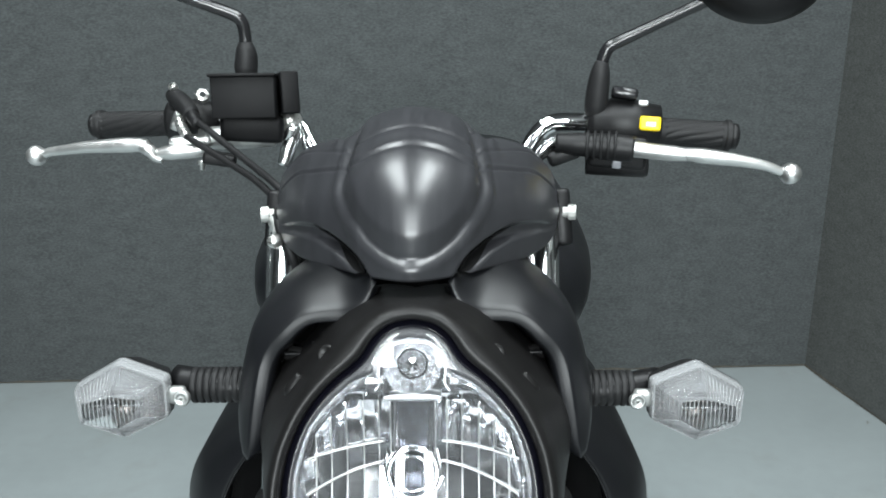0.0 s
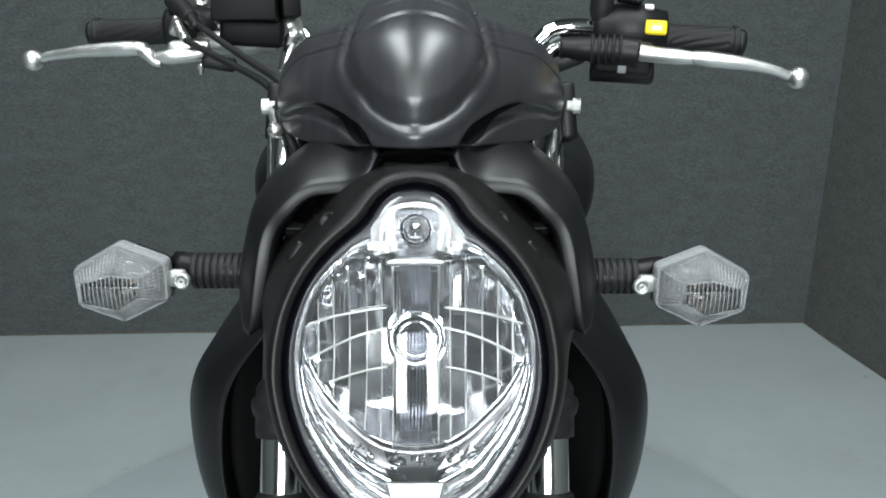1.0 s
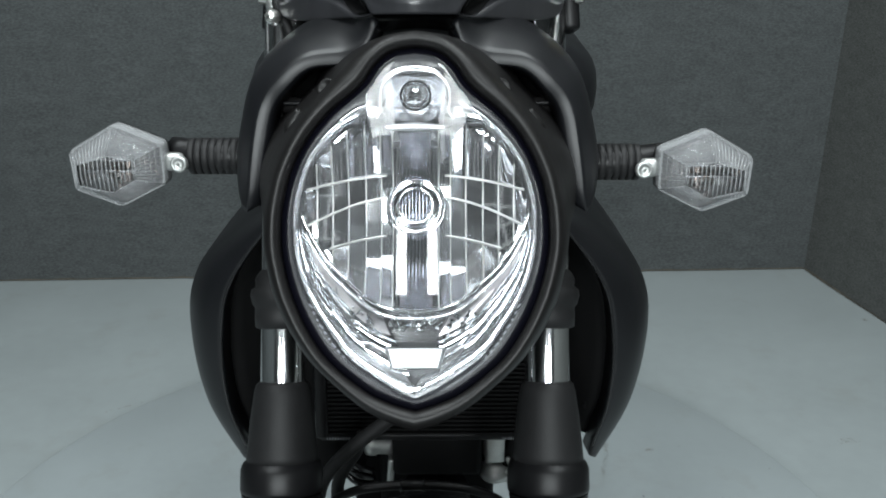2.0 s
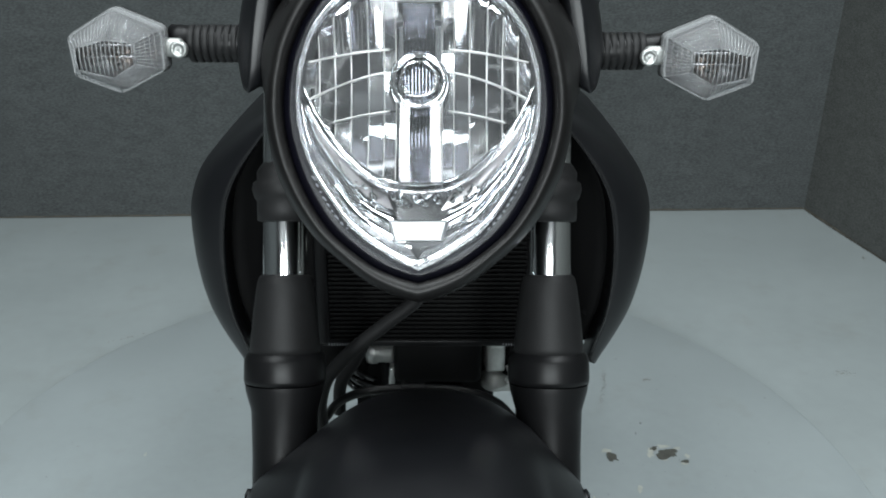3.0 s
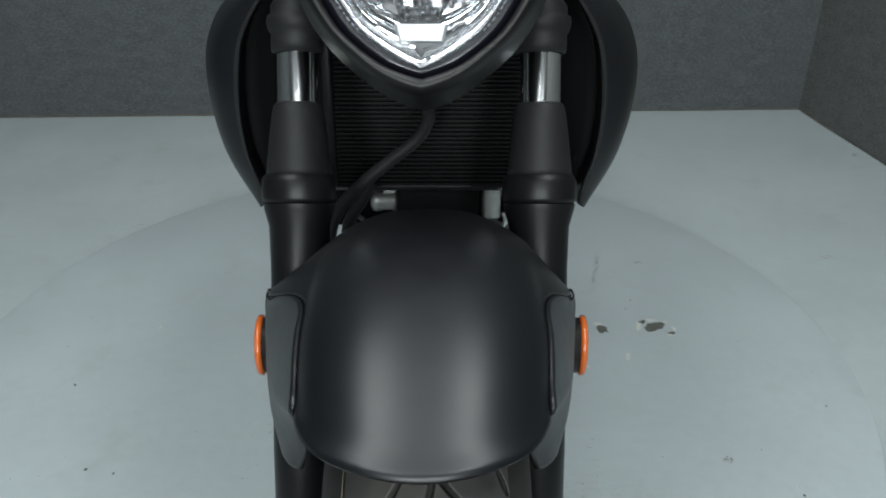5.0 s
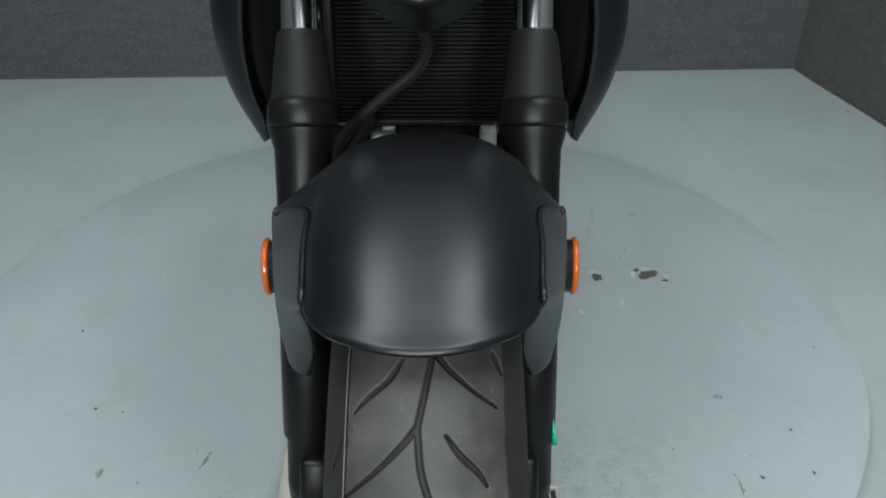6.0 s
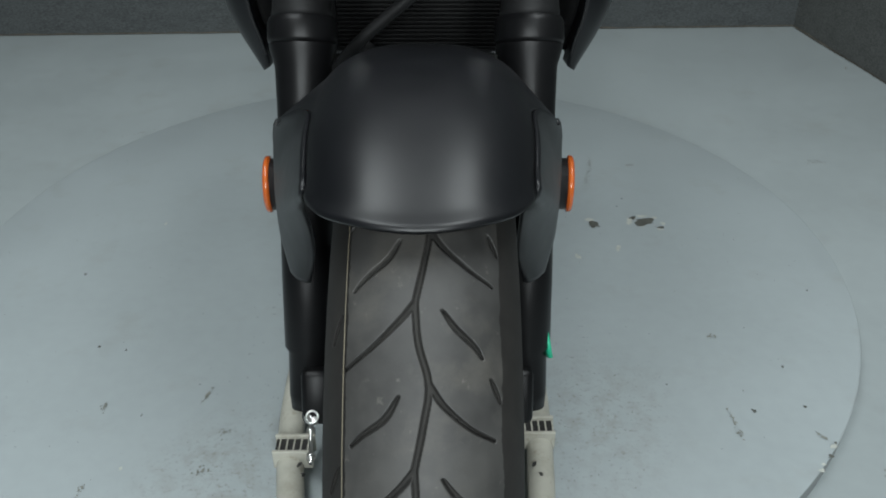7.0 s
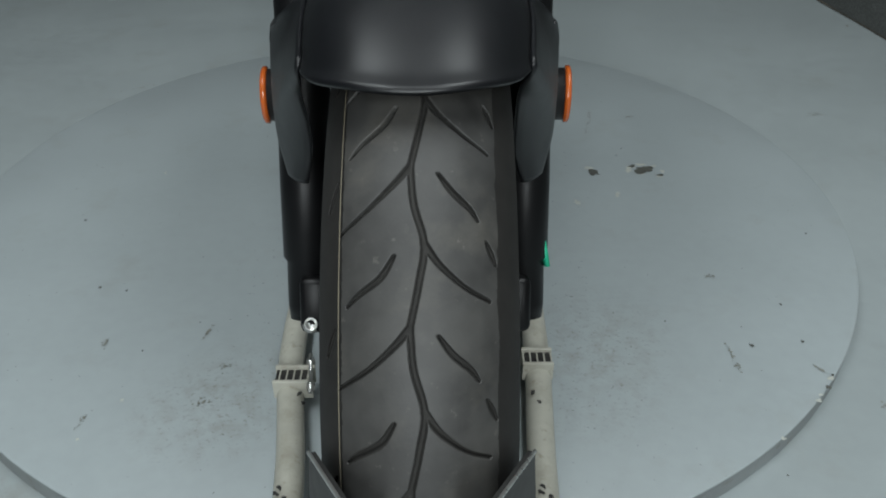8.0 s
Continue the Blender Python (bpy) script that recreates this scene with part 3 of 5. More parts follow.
def amber(s):
    y, z, x = 0.567, 0.461, C - 0.003 + s * 0.1305
    holder = part("side_reflector_holder", lathe((x - s * 0.022, y, z), (s, 0, 0), [(0, 0.006), (0, 0.022), (0.002, 0.0235), (0.025, 0.0235), (0.026, 0.022)], 32), BLACK, bike)
    part("side_reflector", lathe((x + s * 0.003, y, z), (s, -0.06, 0), [(0, 0.0235), (0.0008, 0.0258), (0.0042, 0.0258), (0.0055, 0.024), (0.0065, 0.012), (0.0068, 0.001)], 32), AMBER, holder, "round amber side reflector")


for s in (-1, 1):
    ear(s)
    amber(s)

# ---- headlight ----
TILT_H = math.radians(24)
H0 = np.array([C + 0.001, 0.477, 0.724])
HV, HN = np.array([0, math.sin(TILT_H), math.cos(TILT_H)]), np.array([0, -math.cos(TILT_H), math.sin(TILT_H)])


def hp(u, v, w):
    return tuple(H0 + np.array([u, 0, 0]) + HV * v + HN * w)


HALF = [(0, 0.0048), (0.0125, 0.0088), (0.0248, 0.0149), (0.0431, 0.0298), (0.0539, 0.0449), (0.0612, 0.06), (0.066, 0.0751), (0.0688, 0.0904), (0.0686, 0.1057), (0.0672, 0.115), (0.0648, 0.1258), (0.0587, 0.1404), (0.0511, 0.1522), (0.0419, 0.1622), (0.032, 0.1704), (0.0249, 0.1773), (0.0192, 0.1862), (0.011, 0.1930), (0, 0.1953)]
INNER = [(0, 0.0076), (0.0135, 0.0142), (0.035, 0.0293), (0.0465, 0.0445), (0.0562, 0.0597), (0.0625, 0.075), (0.0655, 0.0904), (0.066, 0.1059), (0.0652, 0.1152), (0.0628, 0.1245), (0.0585, 0.137), (0.051, 0.148), (0.0417, 0.1575), (0.0324, 0.1648), (0.0250, 0.1680), (0.0206, 0.1715), (0.0187, 0.1787), (0.0112, 0.1867), (0, 0.1889)]
half, inner_half = spline(HALF, 60), spline(INNER, 60)
OUT = np.vstack([half, (half * (-1, 1))[-2:0:-1]])          # the lens's outline, once round
MIRROR_EDGE = np.vstack([inner_half, (inner_half * (-1, 1))[-2:0:-1]])   # where the mirrored part begins
edge = np.roll(OUT, -1, 0) - np.roll(OUT, 1, 0)
ONORM = np.c_[edge[:, 1], -edge[:, 0]]
ONORM /= np.linalg.norm(ONORM, axis=1)[:, None]
for _ in range(6):
    ONORM = (np.roll(ONORM, 1, 0) + ONORM + np.roll(ONORM, -1, 0)) / 3
ONORM /= np.linalg.norm(ONORM, axis=1)[:, None]


def ring(off, w, lift=0.0):
    out = []
    for (u, v), (nu, nv) in zip(OUT, ONORM):
        top = float(smooth(0.085, 0.145, np.array(v)))
        o = off * (1 + lift * top * (0.3 + 0.7 * abs(nu)))
        if off > 0.0125:                             # the shell draws in under the foot
            o = 0.0125 + (o - 0.0125) * float(smooth(-0.03, 0.06, np.array(v)))
        if off > 0.006 and v < 0.06:                 # rounder at the foot than the lens
            o *= 1 + 0.15 * math.exp(-((u / 0.017) ** 2)) - 0.10 * math.exp(-(((abs(u) - 0.042) / 0.016) ** 2))
        u += math.copysign(0.0050 * math.exp(-(((v - 0.176) / 0.011) ** 2)) * float(smooth(0.006, 0.014, np.array(off))), u)
        out.append(hp(u + nu * o, v + nv * o, w(v) if callable(w) else w))
    return out


bezel = part("headlight_housing", sheet([ring(0.0045, -0.008), ring(0.0045, 0.0005), ring(0.0055, 0.003), ring(0.0075, 0.0045), ring(0.0095, 0.004), ring(0.0125, -0.001), ring(0.0150, -0.010, 0.1), ring(0.0180, -0.026, 0.3), ring(0.0200, -0.048, 0.7), ring(0.0205, -0.072, 1.2), ring(0.019, -0.095, 1.2), ring(0.010, -0.125, 1.0), ring(-0.01, -0.135, 0), ring(-0.03, -0.14, 0)], True), COVER, bike, "dark plastic headlight shell with a raised rim")
part("lens_gasket", sheet([ring(0.0048, -0.006), ring(0.0025, -0.003), ring(-0.0003, -0.0012), [hp(u, v, -0.0035) for u, v in MIRROR_EDGE]], True), NAVY, bezel, "dark blue-black lens border")
mid = np.array([0, 0.095])


def dome(u, v):
    return max(0.0, 0.021 * (1 - (u / 0.069) ** 2 - ((v - 0.100) / 0.100) ** 2))


lens_rows = [[hp(u, v, -0.001) for u, v in OUT]]
for k in np.linspace(0.985, 0.02, 30):
    lens_rows.append([hp(u, v, dome(u, v)) for u, v in mid + (OUT - mid) * k])
lens = part("headlight_lens", sheet(lens_rows, True), LENS, bezel, "clear domed headlight lens")
lens.visible_shadow = False


def edge_ring(k, w):
    return [hp(*(mid + (p - mid) * k), w) for p in MIRROR_EDGE]


part("reflector_rim", sheet([edge_ring(1.002, -0.003), edge_ring(0.990, -0.0032), edge_ring(0.975, -0.006), edge_ring(0.962, -0.012), edge_ring(0.955, -0.020)], True), RIM, bezel, "bright mirrored rim inside the lens")
upper = inner_half[inner_half[:, 1] > 0.105][:-9]            # the mirrored part's upper flank


def top_line(u):
    """Upper end of the main bowl over u."""
    return min(0.1545, float(np.interp(abs(u), upper[::-1, 0], upper[::-1, 1])) - 0.0075)


LIP = spline([(0, 0.0542), (0.014, 0.0557), (0.0264, 0.061), (0.0421, 0.0749), (0.0515, 0.0857), (0.0595, 0.0998), (0.0625, 0.108)], 40)


def low_line(u):
    """Lower lip of the main bowl over u."""
    return float(np.interp(abs(u), LIP[:, 0], LIP[:, 1]))


def bowl(u, v):
    return min(-0.005, -0.025 + 0.017 * ((u / 0.066) ** 2 + ((v - 0.103) / 0.052) ** 2))


STEPS = ((0.131, 2.8), (0.120, 5.3), (0.0977, 3.9))          # three arched steps across the bowl
COLUMNS = [0.0128, 0.0195, 0.0281, 0.0376, 0.0462, 0.0545, 0.0615]
rng = random.Random(4)


def mirror_strip(u0, u1, v_low, v_high, tilt_u, tilt_v, lift, belly):
    """An upright strip of the bowl: flat or rounded across, following the bowl upwards."""
    rows = []
    for q in np.linspace(0, 1, 12):
        row = []
        for w in np.linspace(0, 1, 7):
            u = u0 + (u1 - u0) * w
            v = v_low(u) + (v_high(u) - v_low(u)) * q
            d = bowl(u0, v) * (1 - w) + bowl(u1, v) * w + lift + tilt_u * (u - (u0 + u1) / 2) + tilt_v * (v - (v_low(u) + v_high(u)) / 2) + belly * 4 * w * (1 - w)
            row.append(hp(u, v, d))
        rows.append(row)
    return sheet(rows)


def step_line(k):
    return lambda u: max(low_line(u) + 0.0005, min(top_line(u) - 0.0005, STEPS[k][0] - STEPS[k][1] * u * u))


bm = bmesh.new()
sheet([[hp(u, v, -0.034) for u, v in mid + (MIRROR_EDGE - mid) * k] for k in (0.97, 0.7, 0.4, 0.05)], True, bm)
part("reflector_back", bm, MIRROR, bezel)
bands = [(low_line, step_line(2)), (step_line(2), step_line(1)), (step_line(1), step_line(0)), (step_line(0), top_line)]
for s in (-1, 1):
    for c in range(len(COLUMNS) - 1):
        for b, (v_low, v_high) in enumerate(bands):
            u0, u1 = s * (COLUMNS[c] + 0.0002), s * (COLUMNS[c + 1] - 0.0002)
            if v_high(u1) - v_low(u1) < 0.002:
                continue
            part("reflector_facet", mirror_strip(u0, u1, v_low, v_high, 0.10 * (rng.random() - 0.5), 0.14 * (rng.random() - 0.5), -0.0005 * (b % 2), 0.00025 if b == 3 else 0.0), MIRROR, bezel)
# the middle flutes carry their dark reflection in the colour
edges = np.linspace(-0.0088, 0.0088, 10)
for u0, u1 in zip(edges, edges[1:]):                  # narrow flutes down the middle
    part("reflector_flute", mirror_strip(u0, u1, low_line, top_line, 0.0, 0.0, 0.0004, 0.0004), DARK_FLUTE, bezel)
bm = bmesh.new()
for s in (-1, 1):                                    # upright ridges between the strips, and the arched steps
    for u in COLUMNS[:-1]:
        tube([hp(s * u, v, bowl(u, v) + 0.0006) for v in np.linspace(low_line(u) + 0.001, top_line(u) - 0.001, 9)], 0.00032, 24, 6, bm)
    for a, b in STEPS:
        tube([hp(s * u, a - b * u * u, bowl(u, a - b * u * u) + 0.0008) for u in np.linspace(0.0165, 0.0600 if b > 2 else 0.03, 8) if a - b * u * u > low_line(u)], 0.0007, 20, 6, bm)
part("reflector_ribs", bm, SATIN_ALLOY, bezel)
both = [(-u, v) for u, v in LIP[:0:-3]] + [(u, v) for u, v in LIP[::3]]
part("bowl_lip", tube([hp(u, v, bowl(u, v) + 0.0022) for u, v in both], 0.0010, 90, 8), CHROME, bezel, "bright lip under the main bowl")
part("bowl_lip", tube([hp(u * 1.015, v - 0.0042, bowl(u, v) - 0.0005) for u, v in both[1:-1]], 0.0012, 90, 8), RIM, bezel)

# chin: long mirrored ridges that run together at the foot
chin_edge = spline(inner_half[inner_half[:, 1] < 0.104], 40)
chin_lip = spline([tuple(p - (0, 0.004)) for p in LIP[:-4]], 40)


def chin(t, w):
    i = t * 39
    p = np.array([np.interp(i, np.arange(40), chin_edge[:, k]) for k in (0, 1)]) * 0.985 + mid * 0.015
    q = np.array([np.interp(i, np.arange(40), chin_lip[:, k]) for k in (0, 1)])
    return p * (1 - w) + q * w


# ridges take brighter and dimmer mirrors: reflected brightness is put into the colour
for s in (-1, 1):
    for ridge, (w0, w1, breaks) in enumerate(((0.0, 0.22, (0.0, 0.42, 0.74, 1.0)), (0.22, 0.44, (0.06, 0.30, 0.55, 0.80, 1.0)), (0.44, 0.68, (0.16, 0.38, 0.66, 0.86, 1.0)), (0.68, 1.0, (0.2, 0.45, 0.62, 0.8, 1.0)))):
        for t0, t1 in zip(breaks, breaks[1:]):
            lean, dip, skew = rng.uniform(-0.0007, 0.0007), rng.uniform(0.0006, 0.0016), rng.uniform(0.04, 0.12)
            rows = []
            for a in np.linspace(0, 1, 10):
                row = []
                for c in np.linspace(0, 1, 7):
                    t = min(1.0, max(0.0, t0 + (t1 - t0) * a + skew * (c - 0.5)))
                    u, v = chin(t, w0 + (w1 - w0) * c)
                    row.append(hp(s * u, v, -0.0045 - 0.0115 * (w0 + (w1 - w0) * c) + dip * math.sin(math.pi * c) + lean * (2 * a - 1)))
                rows.append(row)
            part("chin_ridge", sheet(rows), (CHIN, MIRROR, MIRROR, DIM_MIRROR)[ridge], bezel)
bm = bmesh.new()
for k in range(44):                                  # clustered small jewels above the chin's window
    u = rng.uniform(-0.036, 0.036)
    size = rng.uniform(0.0008, 0.0019)
    lathe(hp(u, 0.0465 + 5.5 * u * u + rng.uniform(-0.0035, 0.0035), -0.0105), HN, [(-0.003, size * 1.2), (0, size), (size * 0.6, size * 0.7), (size * 0.85, size * 0.15)], 7, bm)
part("reflector_studs", bm, CHROME, bezel, smooth=False)
pane = [(-0.0165, 0.0345), (0.0165, 0.0345), (0.0135, 0.0228), (-0.0135, 0.0228)]
bm = bmesh.new()
sheet([[hp(u, v, -0.0085 + 0.18 * (0.0352 - v)) for u, v in pane], [hp(u * 0.9, 0.0288 + (v - 0.0288) * 0.86, -0.0062 + 0.18 * (0.0352 - v)) for u, v in pane], [hp(u * 0.05, 0.0288, -0.0054) for u, v in pane]], True, bm)
part("reflector_foot", bm, FROST, bezel, "bright frosted window above the chin", smooth=False)
# darker mirror colour here holds the white reflection down
part("chin_point", sheet([[hp(u * q, 0.0226 - 0.0165 * (1 - q), -0.0052 - 0.0075 * (1 - q) - 0.0012 * abs(u) / 0.0130) for u in np.linspace(-0.0130, 0.0130, 7)] for q in (1.0, 0.75, 0.5, 0.25, 0.03)]), DIM_MIRROR, bezel)
for s in (-1, 1):
    part("chin_drop", lathe(hp(s * 0.0042, 0.0135, -0.0055), HN, [(-0.002, 0.0026), (0.0, 0.0024), (0.0012, 0.0015), (0.0016, 0.0002)], 14), CHROME, bezel)
# bulb shield: a round cap with rings behind it
part("bulb_shield", lathe(hp(0, 0.1125, -0.024), HN, [(0.0, 0.0088), (0.0, 0.0105), (0.012, 0.0105), (0.0138, 0.0100), (0.0138, 0.0092), (0.012, 0.0088), (0.0, 0.0088)], 36), CHROME, bezel, "open metal ring round the bulb")
part("bulb_ring", lathe(hp(0, 0.1125, -0.030), HN, [(0, 0.0165), (0.014, 0.0160), (0.0155, 0.0152), (0.0155, 0.0128), (0.012, 0.0122), (0, 0.012)], 36), CHROME, bezel)
# position lamp in its own small bowl
part("position_lamp_bowl", lathe(hp(0, 0.1735, -0.024), HN, [(-0.008, 0.003), (-0.006, 0.007), (0.0, 0.0110), (0.006, 0.0140), (0.014, 0.0160), (0.019, 0.0170)], 13), RIM, bezel, "small faceted mirrored bowl", smooth=False)
part("position_lamp", lathe(hp(0, 0.1745, -0.018), HN, [(0.0, 0.0060), (0.004, 0.0072), (0.008, 0.0068), (0.012, 0.0045), (0.0135, 0.0005)], 22), CHROME, bezel, "silvered round position bulb")
part("position_lamp_ring", lathe(hp(0, 0.1745, -0.014), HN, [(0.0, 0.0086), (0.002, 0.0090), (0.003, 0.0084), (0.002, 0.0076)], 26), NAVY, bezel)
arch = [(-0.0215, 0.1590), (-0.0185, 0.1640), (-0.0190, 0.1705), (-0.0178, 0.1780), (-0.0110, 0.1848), (0, 0.1868), (0.0110, 0.1848), (0.0178, 0.1780), (0.0190, 0.1705), (0.0185, 0.1640), (0.0215, 0.1590)]
part("position_lamp_rim", tube([hp(u, v, -0.0035) for u, v in arch], 0.0009, 70, 8), RIM, bezel)
part("position_lamp_base", tube([hp(u, 0.1560 - 3.0 * u * u, -0.0075) for u in np.linspace(-0.0165, 0.0165, 7)], [0.0012, 0.0022, 0.0026, 0.0022, 0.0012], 24, 10), FROST, bezel)
for s in (-1, 1):                                    # faceted brow from the small bowl to the flank
    cuts = np.linspace(0.0165, 0.0565, 9)
    for u0, u1 in zip(cuts, cuts[1:]):
        rows = []
        for q in np.linspace(0, 1, 6):
            row = []
            for u in np.linspace(u0, u1 - 0.0003, 4):
                hi = float(np.interp(u, upper[::-1, 0], upper[::-1, 1])) - 0.0008
                lo = top_line(u) - 0.0006
                row.append(hp(s * u, lo + (min(hi, 0.1665) - lo) * q, -0.0105 + 0.0055 * q + 0.0016 * math.sin(math.pi * q) + 0.0004 * (int(u0 * 1000) % 3)))
            rows.append(row)
        part("reflector_brow", sheet(rows), CHIN if int(u0 * 1000) % 2 else MIRROR, bezel)
# unreadable print along the lens's lower border
bm = bmesh.new()
for s in (-1, 1):
    for k in range(9):
        i = 11 + k
        u, v = OUT[i if s > 0 else len(OUT) - i]
        nu, nv = ONORM[i if s > 0 else len(OUT) - i]
        box(hp(u - nu * 0.0035, v - nv * 0.0035, -0.0016), (0.0010 + 0.0009 * (k % 3), 0.0005, 0.0009), (-66, s * -50, 0), 0, bm)
tagged(part("lens_print", bm, PALE, bezel, "tiny pale print bars", smooth=False), kind="stuff")


# side wings round the headlight
def wing(s):
    front = [(-0.0235, 0.600, 0.9105), (-0.0262, 0.597, 0.9045), (-0.0345, 0.595, 0.8945), (-0.0432, 0.596, 0.8905), (-0.064, 0.597, 0.8875), (-0.0772, 0.595, 0.8770), (-0.0871, 0.594, 0.8642), (-0.0920, 0.588, 0.8426), (-0.0965, 0.583, 0.8166), (-0.0985, 0.584, 0.8055)]
    outer = [(-0.0220, 0.612, 0.9140), (-0.036, 0.645, 0.9170), (-0.056, 0.664, 0.9165), (-0.086, 0.655, 0.900), (-0.104, 0.636, 0.880), (-0.1145, 0.634, 0.848), (-0.119, 0.634, 0.826), (-0.1170, 0.622, 0.809), (-0.1080, 0.602, 0.8005)]
    rear = [(-0.028, 0.66, 0.909), (-0.044, 0.695, 0.909), (-0.060, 0.715, 0.904), (-0.084, 0.710, 0.888), (-0.104, 0.70, 0.866), (-0.114, 0.69, 0.838), (-0.117, 0.68, 0.818), (-0.116, 0.665, 0.810), (-0.110, 0.635, 0.804)]
    a, b, c = (spline(p, 44) for p in (front, outer, rear))
    rows = []
    for i in range(44):
        inward = np.array([0.004, 0.012, -0.003])
        row = [a[i] + inward, a[i] + (0.0012, 0.003, -0.001)]
        d = (b[i] - a[i]) * (1, 0, 1)
        d /= np.linalg.norm(d)
        d[1] = 0.2 * d[0] + 0.28 * d[2]
        edge_w = 0.0072 * min(1.0, 0.55 + i / 16)
        lip = a[i] + d * edge_w                      # narrow flat bevel along the front edge
        row += [a[i] + d * edge_w * f - (0, 0.0005 * math.sin(math.pi * f), 0) for f in (0, 0.1, 0.3, 0.5, 0.7, 0.9, 1)]
        for w in np.linspace(0.08, 1, 12):
            t = lip * (1 - w) + b[i] * w
            row.append(t + np.array([-0.0035, -0.002, 0.0028]) * math.sin(math.pi * w))
        row += [b[i] * 0.75 + c[i] * 0.25 + (-0.002, 0, 0.001), b[i] * 0.4 + c[i] * 0.6 + (-0.002, 0, 0.001), c[i]]
        rows.append([(p[0] * -s + C, p[1], p[2]) for p in row])
    return part("headlight_wing", sheet(rows), MATTE, bike, "matte black boomerang-shaped side wing", solid=0.0025)


for s in (-1, 1):
    wing(s)
# black backing sheets behind the wings, added to darken the gap
for s in (-1, 1):
    rim_line = spline([(0.030, 0.897), (0.060, 0.899), (0.082, 0.886), (0.097, 0.866), (0.106, 0.84), (0.109, 0.808), (0.092, 0.785), (0.050, 0.785), (0.030, 0.82), (0.030, 0.897)], 40)
    hub_at = np.array([0.065, 0.84])
    rows = [[(C + s * (hub_at[0] + (x - hub_at[0]) * q), 0.672 - 0.012 * (1 - q), hub_at[1] + (z - hub_at[1]) * q) for x, z in rim_line[:-1]] for q in (1.0, 0.7, 0.4, 0.05)]
    part("gap_backing", sheet(rows, True), CAVITY, bike, solid=0.002)
# neck cover between headlight and cowl
rows = []
for v in np.linspace(0, 1, 14):
    row = []
    for a in np.linspace(-1, 1, 25):
        row.append((C + a * (0.075 - 0.01 * v), 0.60 + 0.06 * v + 0.05 * abs(a) ** 2.2, 0.866 + 0.038 * v - 0.05 * abs(a) ** 2 * (1 - v * 0.5)))
    rows.append(row)
part("neck_cover", sheet(rows), COVER, bike, solid=0.003)
for s in (-1, 1):
    part("cover_latch", box((C + s * 0.076, 0.612, 0.862), (0.022, 0.012, 0.010), (-20, 0, s * 25), 0.003), COVER, bike)
    part("cover_dimple", lathe((C + s * 0.0500, 0.5645, 0.8825), (s * 0.35, -0.75, 0.55), [(-0.005, 0.0066), (-0.0012, 0.0060), (-0.0002, 0.0050), (-0.0008, 0.0036), (-0.0020, 0.0018), (-0.0024, 0.0004)], 20), COVER, bike, "round dimple in the headlight cover")
    part("cover_rib", tube([(C + s * 0.0655, 0.5655, 0.8690), (C + s * 0.0705, 0.5660, 0.8600), (C + s * 0.0735, 0.5655, 0.8480)], [0.0022, 0.0050, 0.0022], 14, 12), COVER, bike)
    part("latch_edge", tube([(C + s * 0.0815, 0.603, 0.8655), (C + s * 0.0685, 0.602, 0.8662), (C + s * 0.0636, 0.602, 0.8704), (C + s * 0.0622, 0.602, 0.8745)], 0.0013, 24, 8), SATIN, bike)
    part("cover_grille", box((C + s * 0.089, 0.628, 0.838), (0.012, 0.02, 0.045), (-24, 0, 0), 0.003), BLACK, bike)

# ---- cowl ----
LOW = [(0, 0.581, 0.9205), (0.029, 0.598, 0.9185), (0.044, 0.618, 0.9145), (0.0755, 0.663, 0.9085), (0.0965, 0.705, 0.907), (0.1055, 0.730, 0.913), (0.1075, 0.744, 0.926)]
TOP = [(0, 0.744, 0.998), (0.0275, 0.744, 0.993), (0.0445, 0.744, 0.9842), (0.0505, 0.744, 0.9805), (0.0615, 0.744, 0.978), (0.0835, 0.744, 0.971), (0.1005, 0.744, 0.954), (0.1062, 0.744, 0.940), (0.1075, 0.744, 0.929)]


def across(points):
    """The curve, mirrored for a smooth middle, as y and z over x."""
    c = spline([(-x, y, z) for x, y, z in points[:0:-1]] + points, 600)
    return c[300:]


LOWC, TOPC = across(LOW), across(TOP)
LOWC[0, 0] = TOPC[0, 0] = 0.0


def cowl_grid(a, b):
    """The cowl's smooth surface and its normals over arrays of a (across) and b (upwards)."""
    k = np.abs(a)
    x = k * 0.1075
    py, pz = np.interp(x, LOWC[:, 0], LOWC[:, 1]), np.interp(x, LOWC[:, 0], LOWC[:, 2])
    qy, qz = np.interp(x, TOPC[:, 0], TOPC[:, 1]), np.interp(x, TOPC[:, 0], TOPC[:, 2])
    bow = (0.033 * (1 - k**2.6) + 0.003 * (1 - k**8)) * (4 * b * (1 - b)) ** 0.85
    p = np.stack([np.sign(a) * x, py + (qy - py) * b - 0.66 * bow, pz + (qz - pz) * b + 0.72 * bow], -1)
    n = np.cross(np.gradient(p, axis=0), np.gradient(p, axis=1))
    n /= np.maximum(np.linalg.norm(n, axis=-1), 1e-12)[..., None]
    return p, np.where(n[..., 1:2] > 0.1, -n, n)


def hump_half(b):
    return np.interp(b, [0.07, 0.076, 0.092, 0.125, 0.205, 0.34, 0.5, 0.75, 1.0, 1.1], [0.0, 0.082, 0.148, 0.222, 0.308, 0.372, 0.392, 0.364, 0.330, 0.31])


